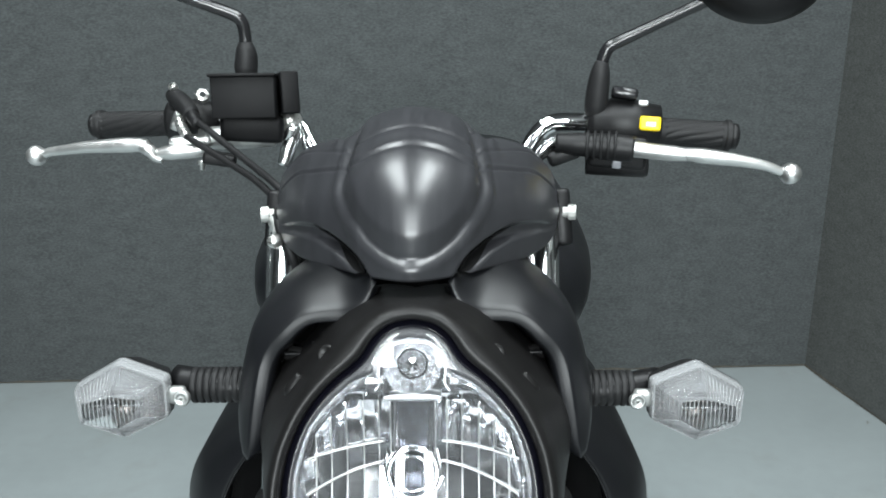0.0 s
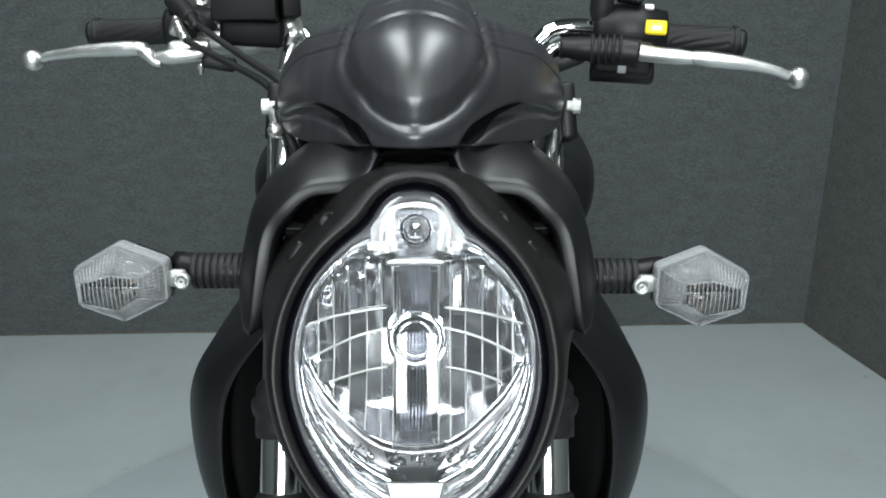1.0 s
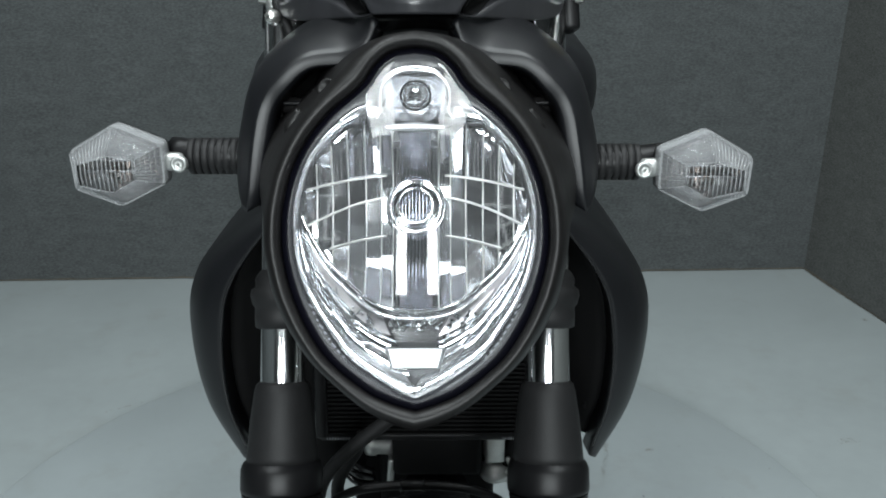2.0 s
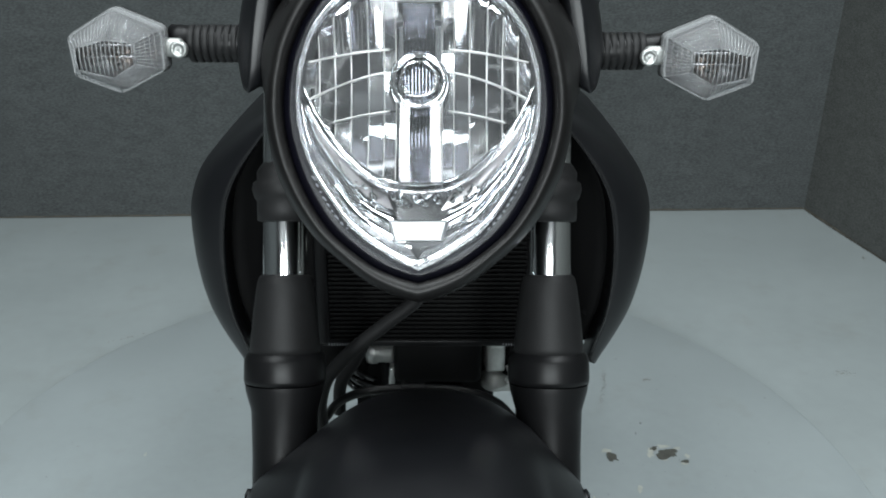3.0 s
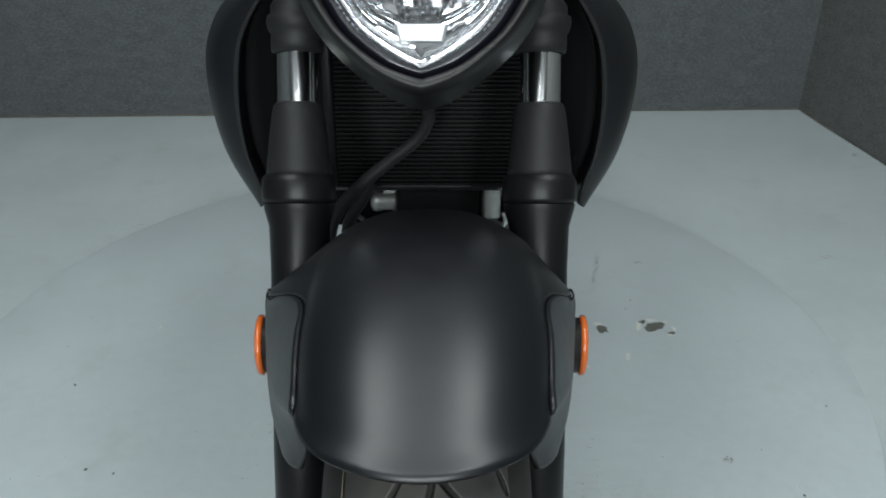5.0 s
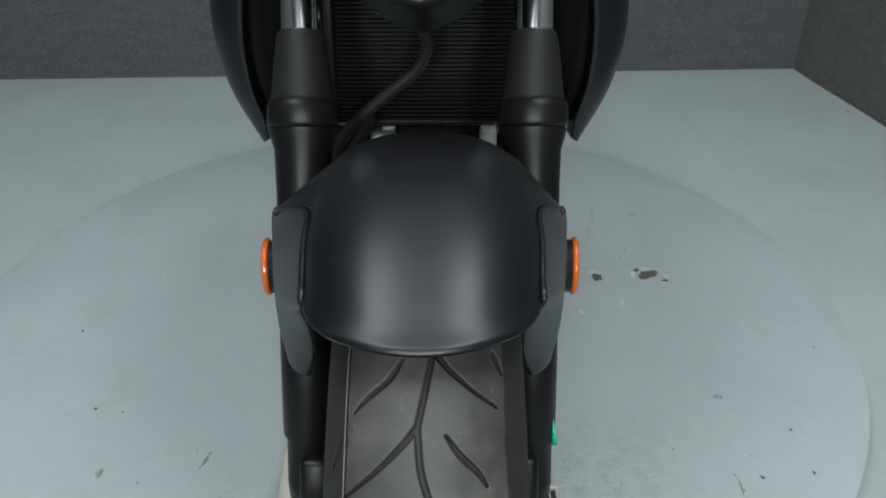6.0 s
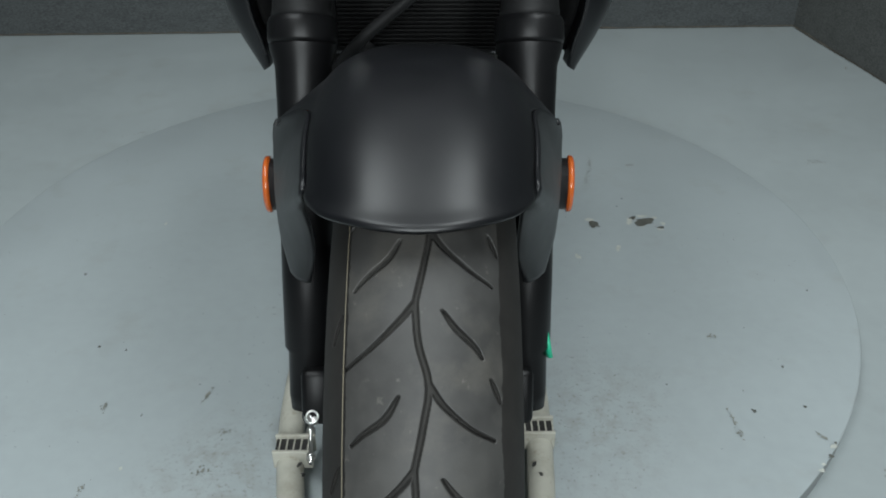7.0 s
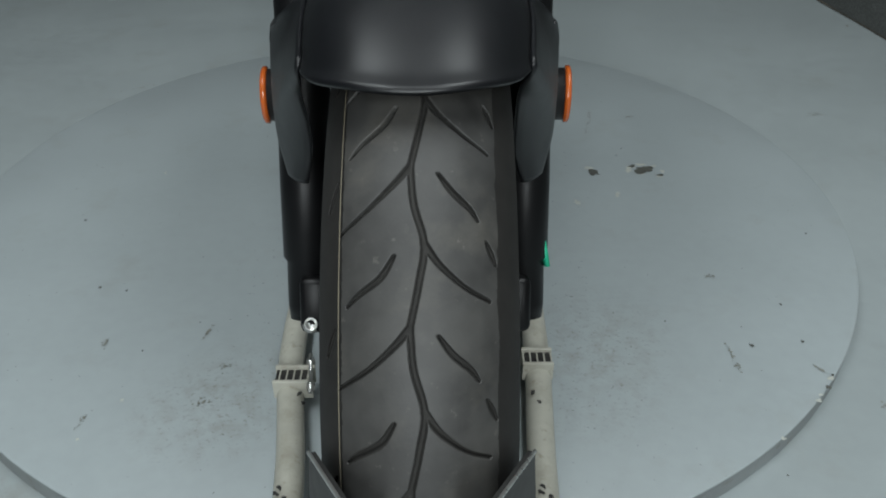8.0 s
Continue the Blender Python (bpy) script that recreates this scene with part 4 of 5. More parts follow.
def hump_distance(a, b):
    """Rough distance in metres to the hump's outline, below zero inside it."""
    ob = 0.07 + 1.03 * np.linspace(0, 1, 240) ** 1.8
    ox, oy = hump_half(ob) * 0.1075, ob * 0.135
    k = np.abs(a) * 0.1075
    d = np.full(a.shape, 9.0)
    for i in range(239):
        ex, ey = ox[i + 1] - ox[i], oy[i + 1] - oy[i]
        t = np.clip(((k - ox[i]) * ex + (b * 0.135 - oy[i]) * ey) / (ex * ex + ey * ey), 0, 1)
        d = np.minimum(d, np.hypot(k - ox[i] - t * ex, b * 0.135 - oy[i] - t * ey))
    inside = (np.abs(a) < hump_half(b)) & (b > 0.07)
    return np.where(inside, -d, d)


def brow_line(k):
    return np.interp(k, [0.25, 0.32, 0.40, 0.50, 0.61, 0.68, 0.82, 1.0], [0.015, 0.070, 0.112, 0.160, 0.195, 0.207, 0.212, 0.17])


def cowl_relief(a, b):
    k = np.abs(a)
    brow = brow_line(k)
    fade = np.interp(k, [0.23, 0.30, 0.54, 0.66, 0.9, 1], [0, 0.8, 1.0, 0.42, 0.15, 0])
    under = brow - b
    relief = -0.010 * fade * smooth(0.0, 0.022, under) * (1 - 0.75 * smooth(0.055, 0.10, under))
    relief += -0.003 * smooth(0.26, 0.32, k) * (1 - smooth(0.50, 0.62, k)) * smooth(0.0, 0.02, under) * (1 - smooth(0.07, 0.10, under))
    relief += 0.003 * np.exp(-(((k - 0.49) / 0.05) ** 2)) * smooth(0.45, 0.9, b)
    relief += 0.0065 * np.exp(-(((b - 0.30) / 0.16) ** 2)) * (1 - 0.8 * k * k)
    d = hump_distance(a, b)
    relief += 0.0042 * (1 - smooth(-0.010, 0.0005, d)) + 0.0013 * np.exp(-(((d - 0.0060) / 0.0030) ** 2)) * smooth(0.0, 0.03, b) - 0.0012 * np.exp(-(((d - 0.0008) / 0.0016) ** 2))
    hh = np.maximum(hump_half(b), 0.02)
    relief += 0.0065 * np.maximum(0, 1 - (k / hh) ** 2) * smooth(0.10, 0.50, b) * (1 - 0.85 * smooth(0.65, 1.0, b))
    low = np.interp(k, [0, 0.13, 0.25, 0.33, 0.454, 0.679, 0.919, 1], [0.472, 0.455, 0.425, 0.43, 0.497, 0.566, 0.692, 0.74])
    high = np.interp(k, [0, 0.2, 0.284, 0.36, 0.477, 0.725, 0.9, 1], [0.590, 0.575, 0.56, 0.585, 0.66, 0.836, 0.98, 1.1])
    lines = np.exp(-(((b - low) / 0.013) ** 2)) + np.exp(-(((b - high) / 0.013) ** 2)) - 0.5 * np.exp(-(((b - low - 0.03) / 0.014) ** 2))
    return relief - 0.0008 * lines * (k < 0.97)


ga, gb = np.meshgrid(np.sin(np.radians(np.linspace(-90, 90, 221))), np.linspace(0, 1, 150))
base, normal = cowl_grid(ga, gb)
shaped = base + normal * cowl_relief(ga, gb)[..., None] + (C, 0, 0)
cowl = part("cowl", sheet([[tuple(p) for p in row] for row in shaped]), BRUSHED, bike, "dusty dark grey instrument cowl with slanted vents", solid=0.0015)
# black sheets laid over the vent recesses put the slots' shade into colour
for s in (-1, 1):
    vk, vw = np.meshgrid(np.linspace(0.61, 0.275, 70), np.linspace(0, 1, 16), indexing="ij")
    vt = (0.61 - vk) / 0.335
    vb = np.maximum(0.004, brow_line(vk) - 0.008 - vw * (0.003 + 0.070 * np.sin(math.pi * (0.02 + 0.72 * vt))))
    p, n = cowl_grid(s * vk, vb)
    n = np.where(n[..., 1:2] > 0.0, -n, n)
    p = p + n * (cowl_relief(s * vk, vb) + 0.0036)[..., None] + (C, 0, 0)
    part("vent", sheet([[tuple(q) for q in row] for row in p]), CAVITY, cowl, "black sheet for the dark of the vent slot")
# brackets and bolts that hold the cowl
for s in (-1, 1):
    part("cowl_bracket", box((C + s * 0.113, 0.758, 0.912), (0.012, 0.02, 0.045), (-20, 0, s * 10), 0.003), SATIN, bike)
    part("cowl_bolt", lathe((C + s * 0.113, 0.752, 0.918), (s, -0.15, 0), [(0, 0.0045), (0.004, 0.0045), (0.0042, 0.0065), (0.010, 0.0062), (0.0105, 0.004), (0.0105, 0.001)], 12), ZINC, bike, "bright zinc bolt", smooth=False)
part("cable_clip", lathe((C - 0.106, 0.722, 0.905), (-0.4, -0.9, 0.1), [(0, 0.002), (0, 0.0055), (0.004, 0.006), (0.008, 0.004), (0.009, 0.001)], 14), ZINC, bike)
part("brake_hose", tube([(C - 0.110, 0.765, 0.925), (C - 0.108, 0.740, 0.915), (C - 0.098, 0.722, 0.900), (C - 0.093, 0.722, 0.880), (C - 0.095, 0.73, 0.84)], 0.0036, 40, 10), RUBBER, bike)


# ---- turn signals ----
def patch(a, b, c, d, n_across, n_along, radius, bm):
    """Lattice ribs over a four-cornered lens facet: lines from side ab to side dc, and across them."""
    a, b, c, d = (np.array(p) for p in (a, b, c, d))
    for t in np.linspace(0, 1, n_across + 2)[1:-1]:
        p, q = a + (b - a) * t, d + (c - d) * t
        tube([p, (p + q) / 2, q], radius, 3, 5, bm)
    for t in np.linspace(0, 1, n_along + 2)[1:-1]:
        p, q = a + (d - a) * t, b + (c - b) * t
        tube([p, (p + q) / 2, q], radius * 0.85, 3, 5, bm)


def signal(s):
    cx, y, z = C + (0.1935 if s > 0 else -0.2025), 0.640, 0.8098 if s > 0 else 0.8145
    hexa = [(-0.0315, 0.0172), (-0.0005, 0.0300), (0.0308, 0.0120), (0.0300, -0.0140), (0.0002, -0.0258), (-0.0310, -0.0100)]
    front_plate = [(-0.0170, 0.0102), (0.0012, 0.0125), (0.0220, 0.0068), (0.0230, -0.0072), (-0.0008, -0.0125), (-0.0165, -0.0034)]
    rim_pts = []
    for i in range(6):                               # six sides with small rounded corners
        p, q, r = (np.array(hexa[(i + d) % 6]) for d in (-1, 0, 1))
        e, f = q + (p - q) * 0.09, q + (r - q) * 0.09
        for t in (0.0, 0.25, 0.5, 0.75, 1.0):
            rim_pts.append(tuple(e * (1 - t) ** 2 + 2 * t * (1 - t) * (q * 0.8 + (e + f) * 0.1) + f * t * t))

    def hexring(k, dy, up=0.0):
        return [(cx + s * u * k, y + dy, z + w * k + up) for u, w in rim_pts]

    def corner(p, dy):
        return (cx + s * p[0], y + dy, z + p[1])

    housing = part("turn_signal", sheet([hexring(1.0, 0.002), hexring(1.04, 0.006), hexring(0.99, 0.012, -0.001), hexring(0.74, 0.032, -0.003), hexring(0.42, 0.044, -0.003), hexring(0.05, 0.046, -0.003)], True), BLACK, bike, "turn signal with a clear hexagonal lens", smooth=False)
    part("signal_mirror", sheet([hexring(0.93, 0.000), hexring(0.72, 0.010), hexring(0.4, 0.017), hexring(0.05, 0.019)], True), DIM_MIRROR, housing, smooth=False)
    back, front = [corner((p[0] * 0.95, p[1] * 0.95), -0.005) for p in hexa], [corner(p, -0.018) for p in front_plate]
    lensring = part("signal_lens", sheet([back, front], True), MILKY, housing, "milky ribbed plastic lens", smooth=False)
    plate = part("lens_front", sheet([front, [corner((0.002, 0.0), -0.0195)] * 6], True), SIGNAL, housing, "clear lens front", smooth=False)
    plate.visible_shadow = False
    lensring.visible_shadow = False
    bm = bmesh.new()
    sheet([hexring(1.03, 0.006), hexring(1.035, -0.001), hexring(1.005, -0.0052), hexring(0.955, -0.0052), hexring(0.945, -0.002)], True, bm)
    part("lens_border", bm, BORDER, housing, "frosted pale lens border", smooth=False)
    bm = bmesh.new()
    out = [corner((p[0] * 0.955, p[1] * 0.955), -0.0056) for p in hexa]
    lift = [(p[0], p[1] - 0.0002, p[2]) for p in front]
    for i, (n, m) in enumerate(((16, 7), (10, 0), (3, 0), (10, 0), (14, 7), (7, 4))):
        j = (i + 1) % 6
        patch(out[i], out[j], lift[j], lift[i], n, m, 0.00034, bm)
    for i in range(6):                               # bars round the front plate and at the facets' edges
        j = (i + 1) % 6
        tube([lift[i], [(a + b) / 2 for a, b in zip(lift[i], lift[j])], lift[j]], 0.0006, 3, 6, bm)
        tube([out[i], [(a + b) / 2 for a, b in zip(out[i], lift[i])], lift[i]], 0.0005, 3, 6, bm)
    for t in np.linspace(0.03, 0.97, 14):            # upright flutes on the front plate
        u = -0.0168 + 0.0395 * t
        hi = float(np.interp(u, [-0.0170, 0.0012, 0.0220], [0.0102, 0.0125, 0.0068]))
        lo = float(np.interp(u, [-0.0165, -0.0008, 0.0230], [-0.0034, -0.0125, -0.0072]))
        tube([corner((u, lo), -0.0184), corner((u, (lo + hi) / 2), -0.0198), corner((u, hi), -0.0184)], 0.00042, 5, 5, bm)
    part("lens_ribs", bm, PRISM, housing, "fine lens ribs")
    for w in (0.0065, -0.001):                       # dull steps seen behind the lens front
        part("signal_shelf", box((cx + s * 0.004, y - 0.002, z + w), (0.034, 0.008, 0.0016), (0, 0, 0), 0.0004), DIM_MIRROR, housing)
    part("signal_bulb", lathe((cx, y + 0.014, z - 0.003), (0, -1, 0), [(0, 0.006), (0.008, 0.009), (0.016, 0.008), (0.02, 0.003), (0.0205, 0.0005)], 16), BULB, housing)
    part("signal_screw", lathe((cx - s * 0.0415, y - 0.002, z + 0.0035), (0, -1, 0.1), [(0, 0.0058), (0.003, 0.0058), (0.004, 0.0050), (0.004, 0.0036), (0.0028, 0.0034), (0.0034, 0.001)], 18), CAST, housing, "grey screw in a plastic lug")
    part("signal_tab", box((cx - s * 0.0370, y + 0.001, z + 0.0040), (0.013, 0.008, 0.0125), (0, 0, 0), 0.003), CAST, housing)
    part("signal_stem", tube([(C + s * 0.085, y + 0.035, z + 0.004), (C + s * 0.125, y + 0.014, z + 0.0037), (C + s * 0.172, y + 0.022, z + 0.0045)], [0.0095, 0.0098, 0.0115], 14, 18), SATIN, housing)
    prof = []
    for k in range(10):
        h = 0.107 + k * 0.0049
        prof += [(h, 0.0108), (h + 0.0002, 0.0124), (h + 0.0008, 0.0128), (h + 0.0036, 0.0128), (h + 0.0041, 0.0124), (h + 0.0043, 0.0108)]
    bm = lathe((C - 0.003, y + 0.0165, z + 0.0037), (s, 0, 0), prof, 20)
    part("signal_bellows", bm, RUBBER, housing, "ribbed black rubber bellows")


for s in (-1, 1):
    signal(s)

# ---- handlebar and controls ----
bar = part("handlebar", tube([(-0.318, 0.958, 0.958), (-0.235, 0.945, 0.963), (-0.150, 0.935, 0.967), (-0.116, 0.927, 0.961), (-0.101, 0.915, 0.940), (-0.088, 0.89, 0.915), (-0.05, 0.86, 0.905), (0.0, 0.853, 0.905), (0.05, 0.857, 0.905), (0.088, 0.875, 0.915), (0.102, 0.898, 0.936), (0.112, 0.906, 0.953), (0.128, 0.907, 0.965), (0.16, 0.903, 0.966), (0.225, 0.896, 0.959), (0.296, 0.889, 0.955)], 0.0090, 110, 20), CHROME, bike, "chrome handlebar")


def grip(p, q):
    """A ribbed rubber grip with a bar end from p (outer) to q (inner)."""
    p, q = Vector(p), Vector(q)
    axis = (q - p).normalized()
    length = (q - p).length
    bm = bmesh.new()
    rows = []
    s = axis.orthogonal().normalized()
    u = axis.cross(s)
    for h in np.linspace(0.008, length, 110):
        row = []
        flange = 0.0016 if h < 0.0125 else 0.0
        for a in np.linspace(0, 2 * math.pi, 72, endpoint=False):
            cut = 0.0009 * max(0.0, math.sin(11 * a + h * 300 + 1.2 * math.sin(h * 90))) if 0.016 < h < length - 0.006 else 0.0
            r = 0.0126 + 0.0008 * (1 - h / length) + flange - cut
            row.append(p + axis * float(h) + float(r) * (math.cos(a) * s + math.sin(a) * u))
        rows.append(row)
    sheet(rows, True, bm)
    part("grip", bm, RUBBER, bar, "black patterned rubber grip")
    part("bar_end", lathe(p, axis, [(0.0, 0.001), (0.0, 0.009), (0.0015, 0.0118), (0.008, 0.0124), (0.0085, 0.010)], 24), BLACK, bar)


grip((-0.3275, 0.958, 0.9582), (-0.242, 0.945, 0.9618))
grip((0.2985, 0.889, 0.9537), (0.226, 0.897, 0.9583))


def lever(name, path, radii, ball, label):
    lv = part(name, tube(path, radii, 46, 18, flat=0.95), SATIN_ALLOY, bike, label)
    part("lever_ball", lathe(Vector(ball) - Vector((0.010, 0, 0)), (1, 0, 0), [(10e-3 - 0.0095 * math.cos(a), max(0.0095 * math.sin(a), 1e-4)) for a in np.linspace(0, math.pi, 14)], 24), SATIN_ALLOY, lv)
    return lv


brake = lever("brake_lever", [(-0.354, 0.9015, 0.9395), (-0.346, 0.900, 0.942), (-0.3285, 0.897, 0.9445), (-0.3025, 0.893, 0.9477), (-0.261, 0.889, 0.9498), (-0.2495, 0.888, 0.9485)], [0.0042, 0.0048, 0.0056, 0.0066, 0.0074, 0.0066], (-0.361, 0.902, 0.938), "satin aluminium brake lever")
part("lever_heel", tube([(-0.256, 0.8885, 0.9495), (-0.248, 0.887, 0.945), (-0.2425, 0.886, 0.9385), (-0.236, 0.886, 0.9355)], [0.0066, 0.0072, 0.0052, 0.0030], 14, 16, flat=0.9), SATIN_ALLOY, brake)
part("lever_root", tube([(-0.243, 0.889, 0.941), (-0.228, 0.889, 0.9425), (-0.2096, 0.890, 0.9438), (-0.196, 0.891, 0.9465)], [0.0056, 0.0080, 0.0076, 0.0078], 18, 16, flat=0.9), SATIN_ALLOY, brake)
clutch = lever("clutch_lever", [(0.327, 0.846, 0.9285), (0.3215, 0.846, 0.9306), (0.308, 0.846, 0.9353), (0.2827, 0.847, 0.9401), (0.2457, 0.850, 0.9444), (0.240, 0.851, 0.9437)], [0.0042, 0.0046, 0.0054, 0.0066, 0.0074, 0.0060], (0.333, 0.846, 0.9275), "satin aluminium clutch lever")
part("lever_root", tube([(0.2425, 0.8505, 0.944), (0.2352, 0.852, 0.9447), (0.2147, 0.857, 0.946), (0.1965, 0.862, 0.9477), (0.185, 0.866, 0.948)], [0.0058, 0.0074, 0.0074, 0.0078, 0.0078], 18, 16, flat=0.95), SATIN_ALLOY, clutch)
# brake master cylinder with its reservoir
res = part("brake_reservoir", box((-0.1568, 0.897, 0.9915), (0.0575, 0.040, 0.038), (-8, 0, 4), 0.0015), DULL, bike, "square black brake fluid reservoir")
part("reservoir_lid", box((-0.1572, 0.897, 1.0115), (0.0600, 0.043, 0.003), (-8, 0, 4), 0.001), DULL, res)
part("reservoir_side", box((-0.1205, 0.909, 0.9945), (0.0165, 0.036, 0.0385), (-8, 0, 18), 0.0015), DULL, res)
part("master_cylinder", box((-0.155, 0.912, 0.9635), (0.058, 0.044, 0.026), (0, 4, 6), 0.005), DULL, bike)
part("master_cylinder_barrel", lathe((-0.205, 0.905, 0.953), (1, 0.02, 0.02), [(0, 0.004), (0, 0.010), (0.02, 0.011), (0.05, 0.011), (0.07, 0.009), (0.072, 0.003)], 20), CAST, bike)
part("lever_perch", box((-0.212, 0.899, 0.951), (0.040, 0.016, 0.012), (0, -4, 6), 0.004), SATIN_ALLOY, bike, "cast aluminium lever pivot")
part("perch_screw", lathe((-0.199, 0.883, 0.936), (0, -0.2, -1), [(0, 0.0038), (0.004, 0.0038), (0.0045, 0.0022), (0.009, 0.0022), (0.009, 0.0005)], 12), ZINC, bike)
part("brake_switch", box((-0.183, 0.885, 0.937), (0.03, 0.016, 0.012), (0, 10, 6), 0.003), BLACK, bike)
part("banjo_bolt", lathe((-0.124, 0.915, 0.966), (0.8, -0.4, 0.3), [(0, 0.004), (0, 0.010), (0.008, 0.010), (0.008, 0.006), (0.014, 0.006), (0.014, 0.001)], 10), ZINC, bike, smooth=False)
part("bar_clamp", box((-0.121, 0.918, 0.955), (0.014, 0.026, 0.024), (10, 20, 10), 0.004), ALLOY, bike)
part("riser", tube([(-0.128, 0.905, 0.926), (-0.122, 0.91, 0.945), (-0.116, 0.915, 0.958)], [0.006, 0.0075, 0.007], 12, 14), ALLOY, bike)
part("throttle_housing", lathe((-0.243, 0.944, 0.963), (1, -0.08, 0.04), [(0, 0.014), (0, 0.020), (0.004, 0.0215), (0.03, 0.0215), (0.034, 0.020), (0.05, 0.017), (0.05, 0.01)], 24), BLACK, bike)
elbow = part("throttle_elbow", tube([(-0.236, 0.934, 0.990), (-0.2265, 0.920, 0.987), (-0.214, 0.905, 0.9803), (-0.209, 0.897, 0.976)], [0.0075, 0.0092, 0.0090, 0.0072], 16, 18), RUBBER, bike)
part("elbow_collar", tube([(-0.211, 0.900, 0.978), (-0.2055, 0.892, 0.9733), (-0.2000, 0.884, 0.969)], [0.0060, 0.0062, 0.0050], 10, 16), BLACK, elbow)
part("elbow_nut", lathe((-0.233, 0.930, 0.9965), (-0.2, -0.5, 0.6), [(0, 0.002), (0, 0.0045), (0.005, 0.0045), (0.006, 0.002)], 6), ZINC, bike, smooth=False)
part("housing_screw", lathe((-0.205, 0.925, 0.990), (0.2, -0.7, 0.3), [(0, 0.007), (0.006, 0.006), (0.007, 0.003)], 8), ZINC, bike, smooth=False)
part("housing_clamp", box((-0.228, 0.918, 0.969), (0.010, 0.016, 0.020), (10, 25, 0), 0.003), SATIN_ALLOY, bike)
part("throttle_cable", tube([(-0.205, 0.891, 0.9734), (-0.167, 0.85, 0.9564), (-0.1343, 0.81, 0.944), (-0.1105, 0.775, 0.937), (-0.095, 0.755, 0.928)], 0.0031, 40, 12), RUBBER, bike)
part("throttle_cable", tube([(-0.224, 0.905, 0.970), (-0.2145, 0.89, 0.9585), (-0.167, 0.845, 0.9427), (-0.134, 0.805, 0.9344), (-0.1135, 0.775, 0.9272), (-0.1065, 0.765, 0.920), (-0.100, 0.76, 0.905)], 0.0031, 46, 12), RUBBER, bike)
part("cable_sleeve", tube([(-0.224, 0.906, 0.972), (-0.219, 0.897, 0.964), (-0.212, 0.889, 0.9575)], [0.005, 0.0052, 0.0044], 8, 14), ZINC, bike)
# left switches (clutch side)
sw = part("switch_housing", lathe((0.160, 0.902, 0.966), (1, -0.1, -0.06), [(0, 0.010), (0, 0.018), (0.006, 0.0215), (0.018, 0.0225), (0.020, 0.024), (0.045, 0.024), (0.048, 0.0225), (0.066, 0.020), (0.068, 0.012)], 28), BLACK, bike, "black handlebar switch cluster")
part("switch_lower", box((0.186, 0.886, 0.943), (0.052, 0.034, 0.030), (0, 4, -6), 0.004), BLACK, sw)
part("yellow_button", box((0.2125, 0.874, 0.9685), (0.019, 0.006, 0.013), (-25, 3, -8), 0.002), YELLOW, sw, "bright yellow rocker switch")
part("button_mark", box((0.2125, 0.8706, 0.9685), (0.008, 0.0008, 0.0035), (-25, 3, -8), 0), WHITE, sw, smooth=False)
part("white_mark", box((0.208, 0.886, 0.9855), (0.008, 0.004, 0.004), (-35, 3, -8), 0.0005), WHITE, sw, smooth=False)
part("thumb_switch", box((0.191, 0.889, 0.994), (0.024, 0.014, 0.010), (-20, 8, -8), 0.003), GLOSS, sw)
part("horn_button", box((0.182, 0.864, 0.9335), (0.008, 0.003, 0.008), (0, 4, -6), 0.001), PALE, sw)
perch = part("clutch_perch", tube([(0.1275, 0.876, 0.952), (0.140, 0.874, 0.951), (0.155, 0.871, 0.950), (0.172, 0.868, 0.949), (0.1965, 0.863, 0.947)], [0.0080, 0.0105, 0.0110, 0.0125, 0.0120], 24, 16), BLACK, bike)
bm = bmesh.new()
for k in range(5):
    lathe((0.156 + k * 0.0060, 0.8712 - 0.0013 * k, 0.9498), (1, -0.2, -0.03), [(-0.0014, 0.0115), (-0.001, 0.0134), (0.001, 0.0134), (0.0014, 0.0115)], 18, bm)
part("perch_ribs", bm, RUBBER, perch)
part("clutch_cable", tube([(0.095, 0.85, 0.93), (0.113, 0.876, 0.939), (0.124, 0.886, 0.948), (0.138, 0.887, 0.952)], 0.0055, 26, 14), ALLOY, bike)
part("cable_bracket", box((0.136, 0.885, 0.939), (0.03, 0.02, 0.014), (0, -20, 0), 0.004), BLACK, bike)
part("switch_barrel", lathe((0.158, 0.885, 0.929), (1, -0.05, -0.02), [(0, 0.004), (0, 0.009), (0.052, 0.011), (0.056, 0.010), (0.057, 0.002)], 20), BLACK, sw)


def mirror(boot, stalk, radii, shell):
    m = part("mirror_stalk", tube(stalk, radii, 50, 14), GLOSS, bike, "black curved mirror stalk")
    part("stalk_boot", tube(boot, [0.0098, 0.0108, 0.0106, 0.0100, 0.0088, 0.0058], 20, 18), RUBBER, m, "black rubber stalk boot")
    cx, cy, cz, sx = shell
    rows = []
    for t in np.linspace(0, 1, 14):
        h = math.cos(t * math.pi / 2)
        rows.append([(cx + sx * (0.058 * math.cos(a) * (1 + 0.15 * math.sin(a)) * h ** 0.7), cy - 0.03 * math.sin(t * math.pi / 2), cz + 0.033 * math.sin(a) * h ** 0.7 - 0.004 * math.cos(a)) for a in np.linspace(0, 2 * math.pi, 36, endpoint=False)])
    part("mirror_shell", sheet(rows, True), SATIN, m, "black rounded mirror back")
    part("mirror_glass", sheet([[(p[0], cy + 0.001, p[2]) for p in rows[0]], [(cx + (p[0] - cx) * 0.02, cy + 0.001, cz + (p[2] - cz) * 0.02) for p in rows[0]]], True), CHROME, m)


